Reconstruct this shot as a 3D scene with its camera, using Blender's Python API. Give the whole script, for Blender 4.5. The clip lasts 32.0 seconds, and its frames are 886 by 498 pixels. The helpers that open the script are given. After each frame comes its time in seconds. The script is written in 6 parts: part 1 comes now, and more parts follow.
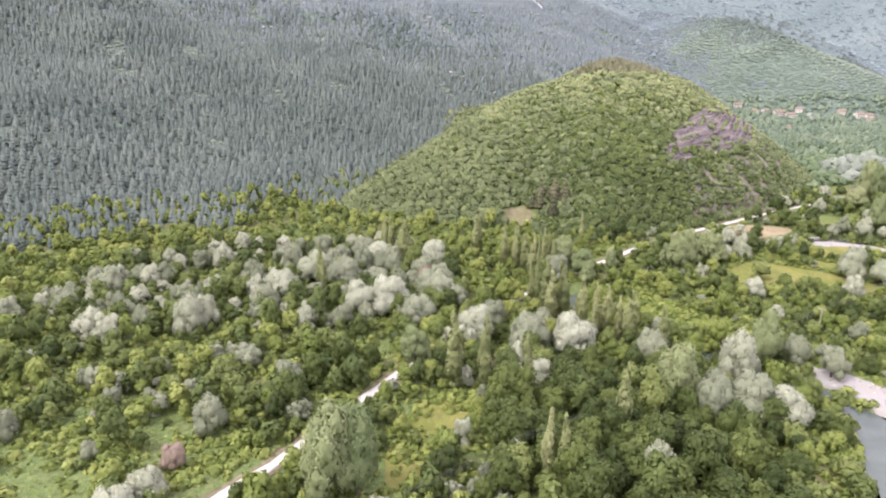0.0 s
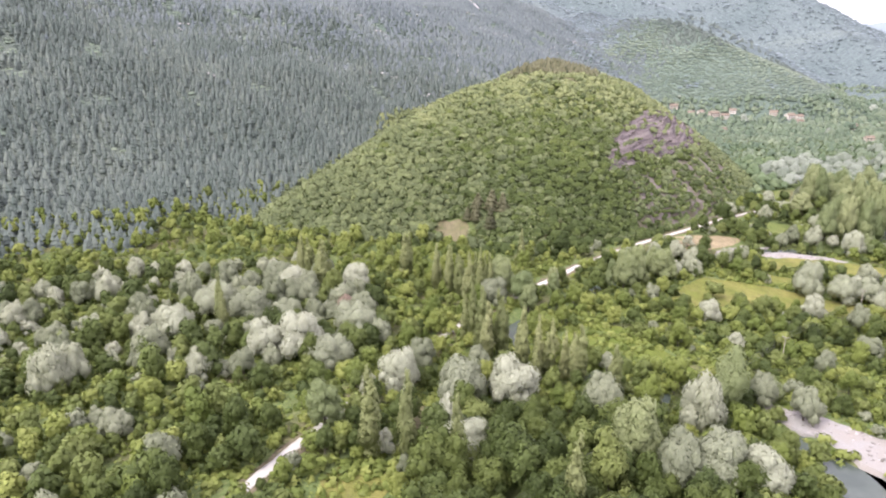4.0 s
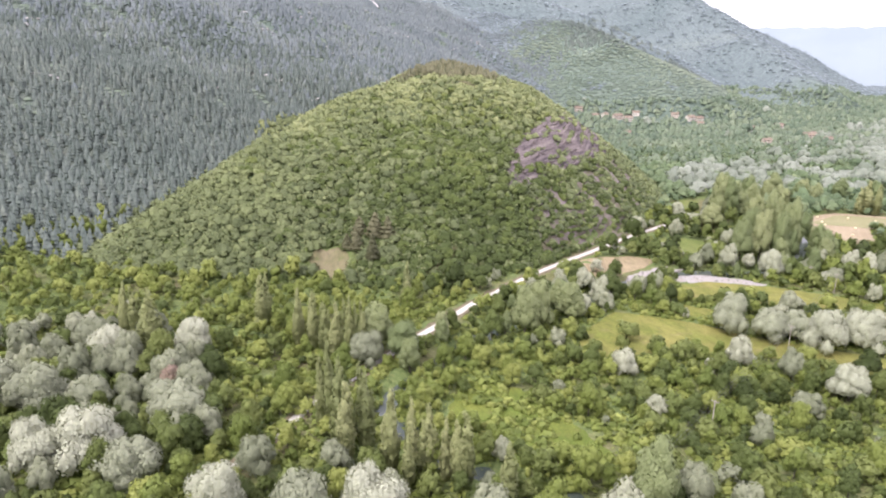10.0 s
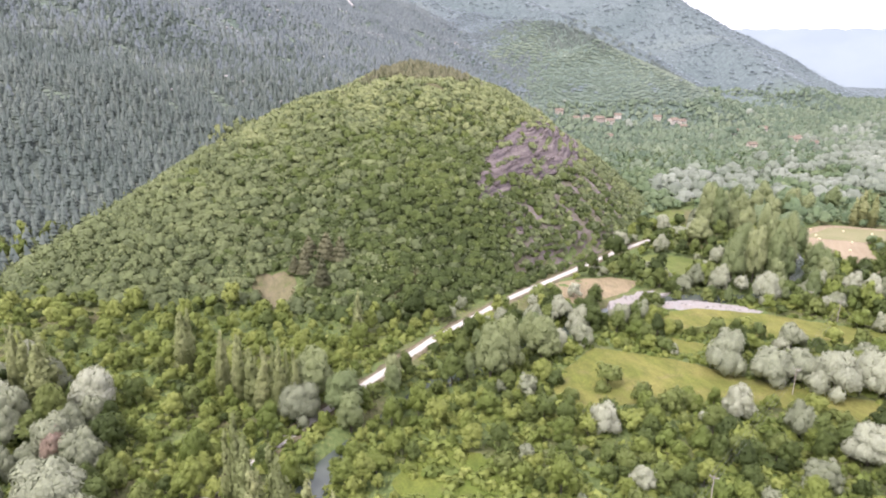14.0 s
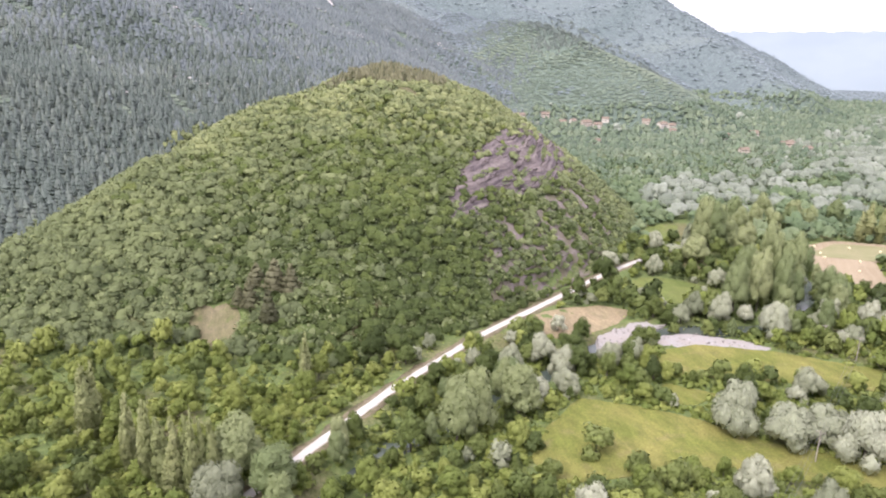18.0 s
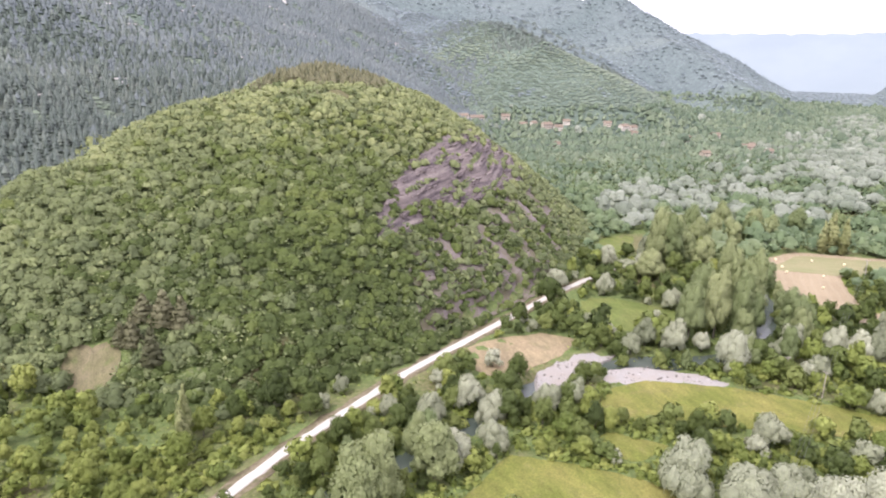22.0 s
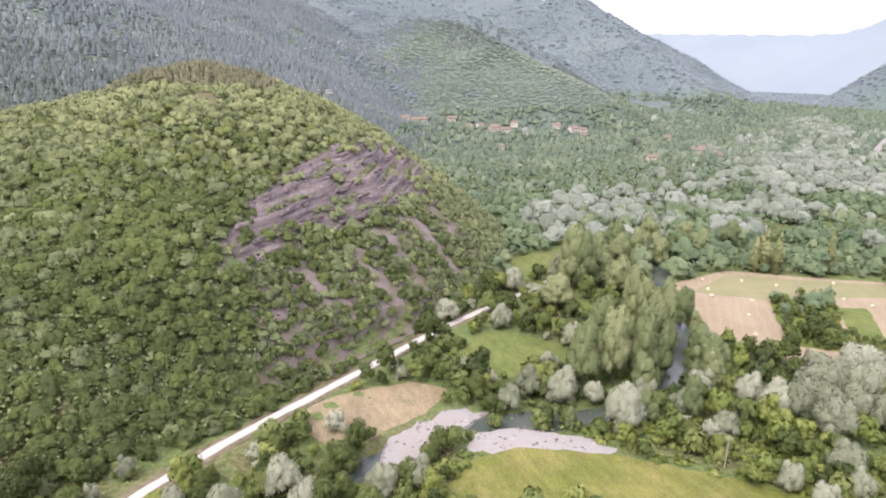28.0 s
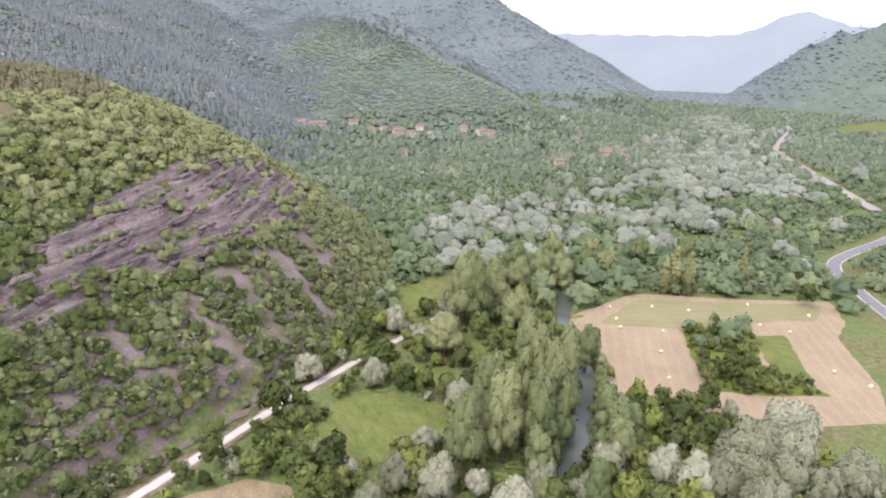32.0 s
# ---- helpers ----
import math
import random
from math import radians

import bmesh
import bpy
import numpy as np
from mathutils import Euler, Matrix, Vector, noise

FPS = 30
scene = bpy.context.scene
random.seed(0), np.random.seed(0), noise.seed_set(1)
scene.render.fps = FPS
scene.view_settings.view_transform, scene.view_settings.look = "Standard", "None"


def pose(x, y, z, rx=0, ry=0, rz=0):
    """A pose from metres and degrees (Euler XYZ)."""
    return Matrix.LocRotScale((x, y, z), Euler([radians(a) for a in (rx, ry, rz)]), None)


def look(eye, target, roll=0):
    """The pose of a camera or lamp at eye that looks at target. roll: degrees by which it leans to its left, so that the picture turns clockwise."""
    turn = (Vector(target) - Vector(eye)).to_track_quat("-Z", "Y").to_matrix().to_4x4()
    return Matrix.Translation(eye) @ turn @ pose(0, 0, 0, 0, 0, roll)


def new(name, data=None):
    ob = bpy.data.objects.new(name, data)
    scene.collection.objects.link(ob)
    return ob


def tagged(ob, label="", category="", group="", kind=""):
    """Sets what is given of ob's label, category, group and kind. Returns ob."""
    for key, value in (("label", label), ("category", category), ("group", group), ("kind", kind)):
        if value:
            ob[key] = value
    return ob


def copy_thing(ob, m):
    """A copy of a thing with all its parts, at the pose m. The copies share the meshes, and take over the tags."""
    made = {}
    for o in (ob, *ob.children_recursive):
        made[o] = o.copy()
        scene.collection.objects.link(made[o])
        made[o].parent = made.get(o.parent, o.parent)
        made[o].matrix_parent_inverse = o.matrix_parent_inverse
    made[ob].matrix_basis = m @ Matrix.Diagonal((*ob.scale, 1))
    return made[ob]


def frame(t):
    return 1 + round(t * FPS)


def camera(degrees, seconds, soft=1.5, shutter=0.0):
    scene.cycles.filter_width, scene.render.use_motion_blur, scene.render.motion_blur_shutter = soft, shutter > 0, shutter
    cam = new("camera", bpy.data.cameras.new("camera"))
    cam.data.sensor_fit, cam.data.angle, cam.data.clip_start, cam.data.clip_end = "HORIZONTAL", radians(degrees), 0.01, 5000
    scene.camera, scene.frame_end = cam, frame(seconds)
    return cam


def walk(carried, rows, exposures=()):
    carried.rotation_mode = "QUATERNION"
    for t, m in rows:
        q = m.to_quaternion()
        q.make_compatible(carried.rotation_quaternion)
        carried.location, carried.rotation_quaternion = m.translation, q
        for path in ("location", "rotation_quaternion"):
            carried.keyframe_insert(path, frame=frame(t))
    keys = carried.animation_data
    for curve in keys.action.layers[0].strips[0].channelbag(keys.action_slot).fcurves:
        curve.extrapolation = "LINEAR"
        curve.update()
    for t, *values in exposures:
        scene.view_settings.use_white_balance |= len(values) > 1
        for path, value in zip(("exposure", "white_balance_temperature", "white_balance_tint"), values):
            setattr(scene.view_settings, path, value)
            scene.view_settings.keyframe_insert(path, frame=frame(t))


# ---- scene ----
cam = camera(67.3, 32.0, soft=2.0)
METRES, EYE, TILT, LEAN, TURN = 307.0, 90.0, 0.0, 0.0, 0.0
ROWS = [
    (0.0, 0.0, 0.0, 0.0, 0.04, -16.31, -0.14),
    (0.5, 0.0022, 0.0148, -0.0006, -0.28, -16.29, -0.17),
    (1.0, 0.0045, 0.0297, -0.0011, -0.62, -16.28, -0.18),
    (1.5, 0.0071, 0.0445, -0.0014, -1.27, -16.25, -0.23),
    (2.0, 0.0104, 0.0595, -0.002, -1.98, -16.24, -0.24),
    (2.5, 0.0138, 0.0742, -0.0023, -2.72, -16.22, -0.28),
    (3.0, 0.0179, 0.0889, -0.0028, -3.47, -16.2, -0.31),
    (3.5, 0.0223, 0.1033, -0.0029, -4.21, -16.2, -0.34),
    (5.5, 0.043, 0.1594, -0.0033, -7.21, -16.19, -0.46),
    (6.0, 0.0489, 0.1735, -0.0034, -7.86, -16.18, -0.48),
    (6.5, 0.0553, 0.1873, -0.0033, -8.43, -16.17, -0.46),
    (7.0, 0.0616, 0.201, -0.0034, -9.02, -16.15, -0.47),
    (7.5, 0.0681, 0.2146, -0.0034, -9.59, -16.12, -0.48),
    (8.0, 0.0748, 0.2281, -0.0034, -10.16, -16.1, -0.5),
    (8.5, 0.0817, 0.2415, -0.0033, -10.72, -16.1, -0.53),
    (9.0, 0.0888, 0.2548, -0.0033, -11.27, -16.09, -0.58),
    (9.5, 0.0958, 0.2679, -0.0029, -11.83, -16.08, -0.6),
    (10.0, 0.1032, 0.2811, -0.0029, -12.36, -16.06, -0.63),
    (10.5, 0.1104, 0.2942, -0.0029, -12.83, -16.04, -0.69),
    (11.0, 0.118, 0.3072, -0.003, -13.21, -16.03, -0.71),
    (11.5, 0.1253, 0.3196, -0.003, -13.49, -16.02, -0.74),
    (12.0, 0.1326, 0.3325, -0.0028, -13.74, -16.03, -0.75),
    (12.5, 0.1397, 0.3454, -0.0028, -13.81, -16.02, -0.75),
    (13.0, 0.1464, 0.3586, -0.0027, -13.83, -16.02, -0.75),
    (13.5, 0.1529, 0.3718, -0.0027, -13.8, -16.01, -0.77),
    (14.0, 0.1592, 0.3852, -0.0026, -13.77, -16.0, -0.79),
    (14.5, 0.1654, 0.3986, -0.0023, -13.73, -15.99, -0.82),
    (16.5, 0.1911, 0.4516, -0.0018, -13.86, -15.97, -0.88),
    (17.0, 0.1978, 0.4646, -0.0016, -13.85, -15.96, -0.9),
    (17.5, 0.2047, 0.4776, -0.0013, -13.84, -15.94, -0.91),
    (18.0, 0.2124, 0.4906, -0.0016, -14.77, -15.88, -0.98),
    (18.5, 0.2201, 0.5029, -0.0015, -15.37, -15.87, -1.02),
    (19.0, 0.2288, 0.5149, -0.002, -15.67, -15.83, -1.04),
    (19.5, 0.2378, 0.5262, -0.002, -15.96, -15.81, -1.06),
    (20.0, 0.2476, 0.5368, -0.0018, -16.25, -15.8, -1.06),
    (20.5, 0.258, 0.5468, -0.0018, -16.53, -15.79, -1.07),
    (21.0, 0.2691, 0.5563, -0.0018, -16.8, -15.78, -1.1),
    (21.5, 0.2806, 0.5653, -0.0018, -17.06, -15.77, -1.12),
    (22.0, 0.2924, 0.5738, -0.0016, -17.35, -15.77, -1.14),
    (22.5, 0.3044, 0.5821, -0.0014, -17.66, -15.76, -1.16),
    (23.0, 0.3168, 0.59, -0.0012, -17.97, -15.76, -1.18),
    (23.5, 0.3294, 0.5977, -0.001, -18.27, -15.77, -1.21),
    (24.0, 0.3421, 0.6051, -0.0008, -18.57, -15.77, -1.23),
    (24.5, 0.355, 0.6122, -0.0005, -18.87, -15.76, -1.26),
    (25.0, 0.3681, 0.6192, -0.0003, -19.17, -15.76, -1.27),
    (25.5, 0.3814, 0.6261, -0.0002, -19.45, -15.74, -1.27),
    (26.0, 0.3947, 0.6327, 0.0002, -19.72, -15.74, -1.27),
    (26.5, 0.4081, 0.6393, 0.0002, -19.87, -15.72, -1.26),
    (28.5, 0.4671, 0.6697, -0.0006, -19.7, -15.75, -1.28),
    (29.0, 0.4835, 0.6805, -0.0009, -19.61, -15.77, -1.23),
    (29.5, 0.4984, 0.6934, -0.0013, -19.52, -15.78, -1.19),
    (30.0, 0.5125, 0.7079, -0.0013, -19.5, -15.79, -1.16),
    (30.5, 0.5253, 0.7241, -0.0008, -19.82, -15.81, -1.15),
    (31.0, 0.5378, 0.7413, 0.0006, -19.72, -15.81, -1.13),
    (31.5, 0.5505, 0.7589, 0.0023, -20.56, -15.78, -1.14),
    (32.0, 0.5631, 0.7778, 0.0037, -26.78, -15.63, -1.35),
]
walk(cam, [(t, pose(0, 0, EYE, TILT, LEAN, TURN) @ pose(METRES * x, METRES * y, METRES * z, 90 + pitch, roll, yaw)) for t, x, y, z, yaw, pitch, roll in ROWS], exposures=[(0, 1.32), (8, 1.25), (18, 1.17), (30, 0.99), (32, 0.9)])

# ---- light ----
world = bpy.data.worlds.new("overcast_sky")
scene.world = world
world.use_nodes = True
wn = world.node_tree
wn.nodes.clear()
sky = wn.nodes.new("ShaderNodeTexSky")
sky.sky_type, sky.sun_disc = "NISHITA", False
sky.sun_elevation, sky.sun_rotation = radians(52), radians(238)
sky.air_density, sky.dust_density, sky.ozone_density = 1.0, 3.0, 1.0
soft_sky = wn.nodes.new("ShaderNodeHueSaturation")
soft_sky.inputs["Saturation"].default_value = 0.28
sky_out = wn.nodes.new("ShaderNodeBackground")
sky_out.inputs["Strength"].default_value = 0.15
world_out = wn.nodes.new("ShaderNodeOutputWorld")
wn.links.new(sky.outputs[0], soft_sky.inputs["Color"])
veil = wn.nodes.new("ShaderNodeMix")
veil.data_type = "RGBA"
veil.inputs[0].default_value = 0.6
veil.inputs[7].default_value = (8.55, 7.75, 9.65, 1)
wn.links.new(soft_sky.outputs[0], veil.inputs[6])
wn.links.new(veil.outputs[2], sky_out.inputs["Color"])
wn.links.new(sky_out.outputs[0], world_out.inputs["Surface"])
sun_data = bpy.data.lights.new("sun", "SUN")
sun_data.energy, sun_data.angle, sun_data.color = 1.4, radians(14), (1.0, 0.94, 0.92)
sun = new("sun", sun_data)
SUN_AT = (math.sin(radians(238)) * math.cos(radians(52)), math.cos(radians(238)) * math.cos(radians(52)), math.sin(radians(52)))
sun.matrix_world = look((200 + 900 * SUN_AT[0], 300 + 900 * SUN_AT[1], 900 * SUN_AT[2]), (200, 300, 0))


# ---- materials ----
class Nodes:
    """A short way to write a node material."""

    def __init__(self, name, rough=0.8, spec=0.2):
        self.mat = bpy.data.materials.new(name)
        self.mat.use_nodes = True
        self.tree = self.mat.node_tree
        self.bsdf = self.tree.nodes["Principled BSDF"]
        self.bsdf.inputs["Roughness"].default_value = rough
        self.bsdf.inputs["Specular IOR Level"].default_value = spec
        self.geo = self.tree.nodes.new("ShaderNodeNewGeometry").outputs["Position"]

    def noise(self, scale, detail=4.0, rough=0.55, at=None):
        n = self.tree.nodes.new("ShaderNodeTexNoise")
        n.inputs["Scale"].default_value, n.inputs["Detail"].default_value, n.inputs["Roughness"].default_value = scale, detail, rough
        self.tree.links.new(at or self.geo, n.inputs["Vector"])
        return n.outputs["Fac"]

    def stretch(self, sx, sy, sz, turn=0.0):
        n = self.tree.nodes.new("ShaderNodeMapping")
        n.inputs["Scale"].default_value, n.inputs["Rotation"].default_value = (sx, sy, sz), (0, 0, turn)
        self.tree.links.new(self.geo, n.inputs["Vector"])
        return n.outputs[0]

    def ramp(self, fac, *stops):
        n = self.tree.nodes.new("ShaderNodeValToRGB")
        while len(n.color_ramp.elements) < len(stops):
            n.color_ramp.elements.new(0.5)
        for e, (p, c) in zip(n.color_ramp.elements, stops):
            e.position, e.color = p, (*c, 1) if len(c) == 3 else c
        self.tree.links.new(fac, n.inputs[0])
        return n.outputs[0]

    def mix(self, fac, a, b, how="MIX"):
        n = self.tree.nodes.new("ShaderNodeMix")
        n.data_type, n.blend_type = "RGBA", how
        for socket, v in ((n.inputs[0], fac), (n.inputs[6], a), (n.inputs[7], b)):
            if isinstance(v, (int, float)):
                socket.default_value = v
            elif isinstance(v, tuple):
                socket.default_value = (*v, 1)
            else:
                self.tree.links.new(v, socket)
        return n.outputs[2]

    def maths(self, how, a, b=0.0):
        n = self.tree.nodes.new("ShaderNodeMath")
        n.operation = how
        for socket, v in zip(n.inputs, (a, b)):
            if isinstance(v, (int, float)):
                socket.default_value = v
            else:
                self.tree.links.new(v, socket)
        return n.outputs[0]

    def attribute(self, name):
        n = self.tree.nodes.new("ShaderNodeAttribute")
        n.attribute_name = name
        return n.outputs["Fac"]

    def chance(self):
        return self.tree.nodes.new("ShaderNodeObjectInfo").outputs["Random"]

    def island(self):
        return self.tree.nodes.new("ShaderNodeNewGeometry").outputs["Random Per Island"]

    def bump(self, height, strength=0.5, distance=0.1):
        n = self.tree.nodes.new("ShaderNodeBump")
        n.inputs["Strength"].default_value, n.inputs["Distance"].default_value = strength, distance
        self.tree.links.new(height, n.inputs["Height"])
        self.tree.links.new(n.outputs[0], self.bsdf.inputs["Normal"])

    def done(self, color):
        if isinstance(color, tuple):
            self.bsdf.inputs["Base Color"].default_value = (*color, 1)
        else:
            self.tree.links.new(color, self.bsdf.inputs["Base Color"])
        return self.mat


def foliage(name, dark, mid, light, joined):
    """Leaves: one tint a tree (its own chance or the tint stored with it), and a small one a leaf clump."""
    n = Nodes(name, 0.65, 0.25)
    tree_tint = n.attribute("tint") if joined else n.chance()
    base = n.ramp(tree_tint, (0.0, dark), (0.5, mid), (1.0, light))
    leaf = n.ramp(n.island(), (0.0, (0.88, 0.88, 0.88)), (0.5, (1.0, 1.0, 1.0)), (1.0, (1.13, 1.13, 1.1)))
    color = n.mix(1.0, base, leaf, "MULTIPLY")
    n.done(color)
    glow = n.tree.nodes.new("ShaderNodeBsdfTranslucent")
    n.tree.links.new(color, glow.inputs["Color"])
    both = n.tree.nodes.new("ShaderNodeMixShader")
    both.inputs[0].default_value = 0.3
    n.tree.links.new(n.bsdf.outputs[0], both.inputs[1])
    n.tree.links.new(glow.outputs[0], both.inputs[2])
    n.tree.links.new(both.outputs[0], n.tree.nodes["Material Output"].inputs["Surface"])
    return n.mat


# Mid and far kinds carry haze in their base colours: paler, bluer farther off.
LEAF = {
    "broad": ((0.072, 0.097, 0.029), (0.126, 0.16, 0.046), (0.19, 0.22, 0.068)),
    "deep": ((0.05, 0.07, 0.019), (0.082, 0.108, 0.028), (0.122, 0.15, 0.04)),
    "fresh": ((0.135, 0.175, 0.042), (0.205, 0.243, 0.061), (0.28, 0.308, 0.087)),
    "willow": ((0.205, 0.224, 0.14), (0.305, 0.322, 0.215), (0.43, 0.438, 0.325)),
    "silver": ((0.24, 0.258, 0.168), (0.34, 0.358, 0.248), (0.455, 0.465, 0.35)),
    "poplar": ((0.17, 0.212, 0.092), (0.24, 0.274, 0.128), (0.31, 0.335, 0.165)),
    "column": ((0.185, 0.208, 0.085), (0.248, 0.268, 0.115), (0.31, 0.322, 0.152)),
    "oak": ((0.124, 0.15, 0.068), (0.207, 0.24, 0.108), (0.302, 0.326, 0.148)),
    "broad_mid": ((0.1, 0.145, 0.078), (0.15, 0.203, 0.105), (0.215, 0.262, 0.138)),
    "pine_near": ((0.11, 0.112, 0.06), (0.15, 0.148, 0.082), (0.195, 0.188, 0.108)),
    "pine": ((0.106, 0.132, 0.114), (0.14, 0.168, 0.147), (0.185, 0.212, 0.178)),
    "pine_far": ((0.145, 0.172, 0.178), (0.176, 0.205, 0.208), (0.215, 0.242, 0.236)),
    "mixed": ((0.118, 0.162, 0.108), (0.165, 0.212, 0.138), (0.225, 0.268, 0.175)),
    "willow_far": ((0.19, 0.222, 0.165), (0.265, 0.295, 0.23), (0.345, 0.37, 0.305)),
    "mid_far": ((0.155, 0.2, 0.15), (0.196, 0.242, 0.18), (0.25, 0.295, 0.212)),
    "dry": ((0.3, 0.23, 0.18), (0.34, 0.26, 0.2), (0.38, 0.3, 0.24)),
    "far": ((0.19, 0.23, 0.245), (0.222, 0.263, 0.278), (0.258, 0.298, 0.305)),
}
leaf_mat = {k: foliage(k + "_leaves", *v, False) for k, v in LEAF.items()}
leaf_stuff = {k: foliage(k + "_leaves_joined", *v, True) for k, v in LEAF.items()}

n = Nodes("bark", 0.9, 0.1)
bark = n.done(n.ramp(n.noise(3.0, 6), (0.3, (0.06, 0.05, 0.04)), (0.7, (0.16, 0.14, 0.115))))

n = Nodes("ground_cover", 0.95, 0.1)
big, small = n.noise(0.035, 5), n.noise(0.7, 6)
grass = n.ramp(small, (0.3, (0.09, 0.125, 0.045)), (0.55, (0.13, 0.165, 0.06)), (0.75, (0.18, 0.2, 0.08)))
scrub = n.ramp(small, (0.3, (0.09, 0.1, 0.035)), (0.7, (0.2, 0.175, 0.1)))
canopy = n.noise(0.13, 4, 0.6)
n.bump(n.maths("ADD", n.noise(1.2, 6), n.maths("MULTIPLY", canopy, 9.0)), 0.8, 0.4)
cover = n.mix(n.ramp(big, (0.48, (0, 0, 0)), (0.66, (1, 1, 1))), grass, scrub)
litter = n.ramp(n.noise(0.12, 6), (0.35, (0.09, 0.115, 0.052)), (0.55, (0.125, 0.152, 0.072)), (0.75, (0.16, 0.165, 0.09)))
needles = n.ramp(n.noise(0.12, 6), (0.35, (0.085, 0.102, 0.086)), (0.55, (0.115, 0.135, 0.11)), (0.75, (0.15, 0.16, 0.128)))
# ground beyond the hill, greyed by haze put into its colour
hazy_floor = n.ramp(n.noise(0.03, 6), (0.35, (0.105, 0.138, 0.11)), (0.6, (0.13, 0.165, 0.13)), (0.75, (0.15, 0.182, 0.14)))
slope = n.tree.nodes.new("ShaderNodeSeparateXYZ")
n.tree.links.new(n.geo, slope.inputs[0])
wooded = n.ramp(n.maths("ADD", n.maths("MULTIPLY", slope.outputs["Z"], 0.05), n.noise(0.02, 4)), (0.55, (0, 0, 0)), (0.75, (1, 1, 1)))
upland = n.maths("ADD", n.maths("MULTIPLY", slope.outputs["X"], -0.582), n.maths("MULTIPLY", slope.outputs["Y"], 0.813))
floor = n.mix(n.ramp(n.maths("MULTIPLY", upland, 0.001), (0.4, (0, 0, 0)), (0.43, (1, 1, 1))), litter, needles)
ground_tone = n.mix(wooded, cover, floor)
# farthest slopes: bluer still, distance haze painted in along Y
hazy_heights = n.ramp(n.noise(0.004, 5), (0.35, (0.115, 0.145, 0.145)), (0.6, (0.138, 0.168, 0.168)), (0.75, (0.158, 0.188, 0.178)))
crowns = n.mix(1.0, hazy_heights, n.ramp(canopy, (0.32, (0.72, 0.72, 0.74)), (0.7, (1.28, 1.27, 1.22))), "MULTIPLY")
upper = n.mix(n.ramp(n.maths("MULTIPLY", slope.outputs["Y"], 0.0005), (0.66, (0, 0, 0)), (0.76, (1, 1, 1))), hazy_floor, crowns)
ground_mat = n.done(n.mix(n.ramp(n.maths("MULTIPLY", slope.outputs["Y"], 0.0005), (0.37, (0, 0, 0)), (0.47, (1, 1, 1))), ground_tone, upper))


def sward(name, lush, dry, soil, amount):
    n = Nodes(name, 0.95, 0.1)
    patches, fine = n.noise(0.09, 5), n.noise(2.2, 6)
    color = n.mix(n.ramp(patches, (0.36, (0, 0, 0)), (0.64, (1, 1, 1))), lush, dry)
    color = n.mix(n.ramp(n.noise(0.22, 6), (0.55, (0, 0, 0)), (0.75, (amount, amount, amount))), color, soil)
    color = n.mix(1.0, color, n.ramp(fine, (0.25, (0.68, 0.68, 0.68)), (0.75, (1.28, 1.28, 1.22))), "MULTIPLY")
    color = n.mix(1.0, color, n.ramp(n.noise(0.45, 5, 0.6, n.stretch(1.0, 0.35, 1.0, 0.7)), (0.3, (0.78, 0.8, 0.78)), (0.7, (1.2, 1.18, 1.15))), "MULTIPLY")
    n.bump(fine, 0.7, 0.15)
    return n.done(color)


meadow_mat = sward("meadow_grass", (0.135, 0.15, 0.04), (0.19, 0.18, 0.06), (0.195, 0.164, 0.0858), 0.6)
green_mat = sward("green_grass", (0.109, 0.14, 0.0429), (0.14, 0.16, 0.0546), (0.164, 0.156, 0.078), 0.5)
rough_mat = sward("rough_grass", (0.101, 0.133, 0.0312), (0.14, 0.16, 0.039), (0.156, 0.14, 0.0624), 0.5)
tan_mat = sward("bare_tan_field", (0.234, 0.187, 0.125), (0.265, 0.215, 0.14), (0.172, 0.156, 0.078), 0.6)
dirt_mat = sward("bare_dirt", (0.165, 0.14, 0.095), (0.138, 0.128, 0.072), (0.11, 0.13, 0.052), 0.95)


def strips(name, a, b, c, turn, width):
    """Mown stubble: swaths run one way, a turn away from x."""
    n = Nodes(name, 0.95, 0.1)
    w = n.tree.nodes.new("ShaderNodeTexWave")
    w.bands_direction = "X"
    w.inputs["Scale"].default_value, w.inputs["Distortion"].default_value, w.inputs["Detail"].default_value = 0.314 / width, 5.0, 4
    w.inputs["Detail Scale"].default_value = 0.6
    n.tree.links.new(n.stretch(1, 1, 1, turn), w.inputs["Vector"])
    patches = n.mix(n.ramp(n.noise(0.07, 5), (0.4, (0, 0, 0)), (0.62, (1, 1, 1))), a, b)
    color = n.mix(n.ramp(w.outputs["Fac"], (0.6, (0, 0, 0)), (0.95, (0.22, 0.22, 0.22))), patches, c)
    color = n.mix(1.0, color, n.ramp(n.noise(1.8, 6), (0.25, (0.8, 0.8, 0.8)), (0.75, (1.18, 1.18, 1.18))), "MULTIPLY")
    n.bump(n.noise(2.0, 5), 0.6, 0.12)
    return n.done(color)


stubble_mat = strips("hay_stubble", (0.264, 0.212, 0.14), (0.296, 0.24, 0.16), (0.344, 0.296, 0.216), radians(37), 4.2)
hay_green_mat = strips("mown_green", (0.2, 0.2, 0.1), (0.232, 0.216, 0.12), (0.288, 0.256, 0.16), radians(-61), 4.6)

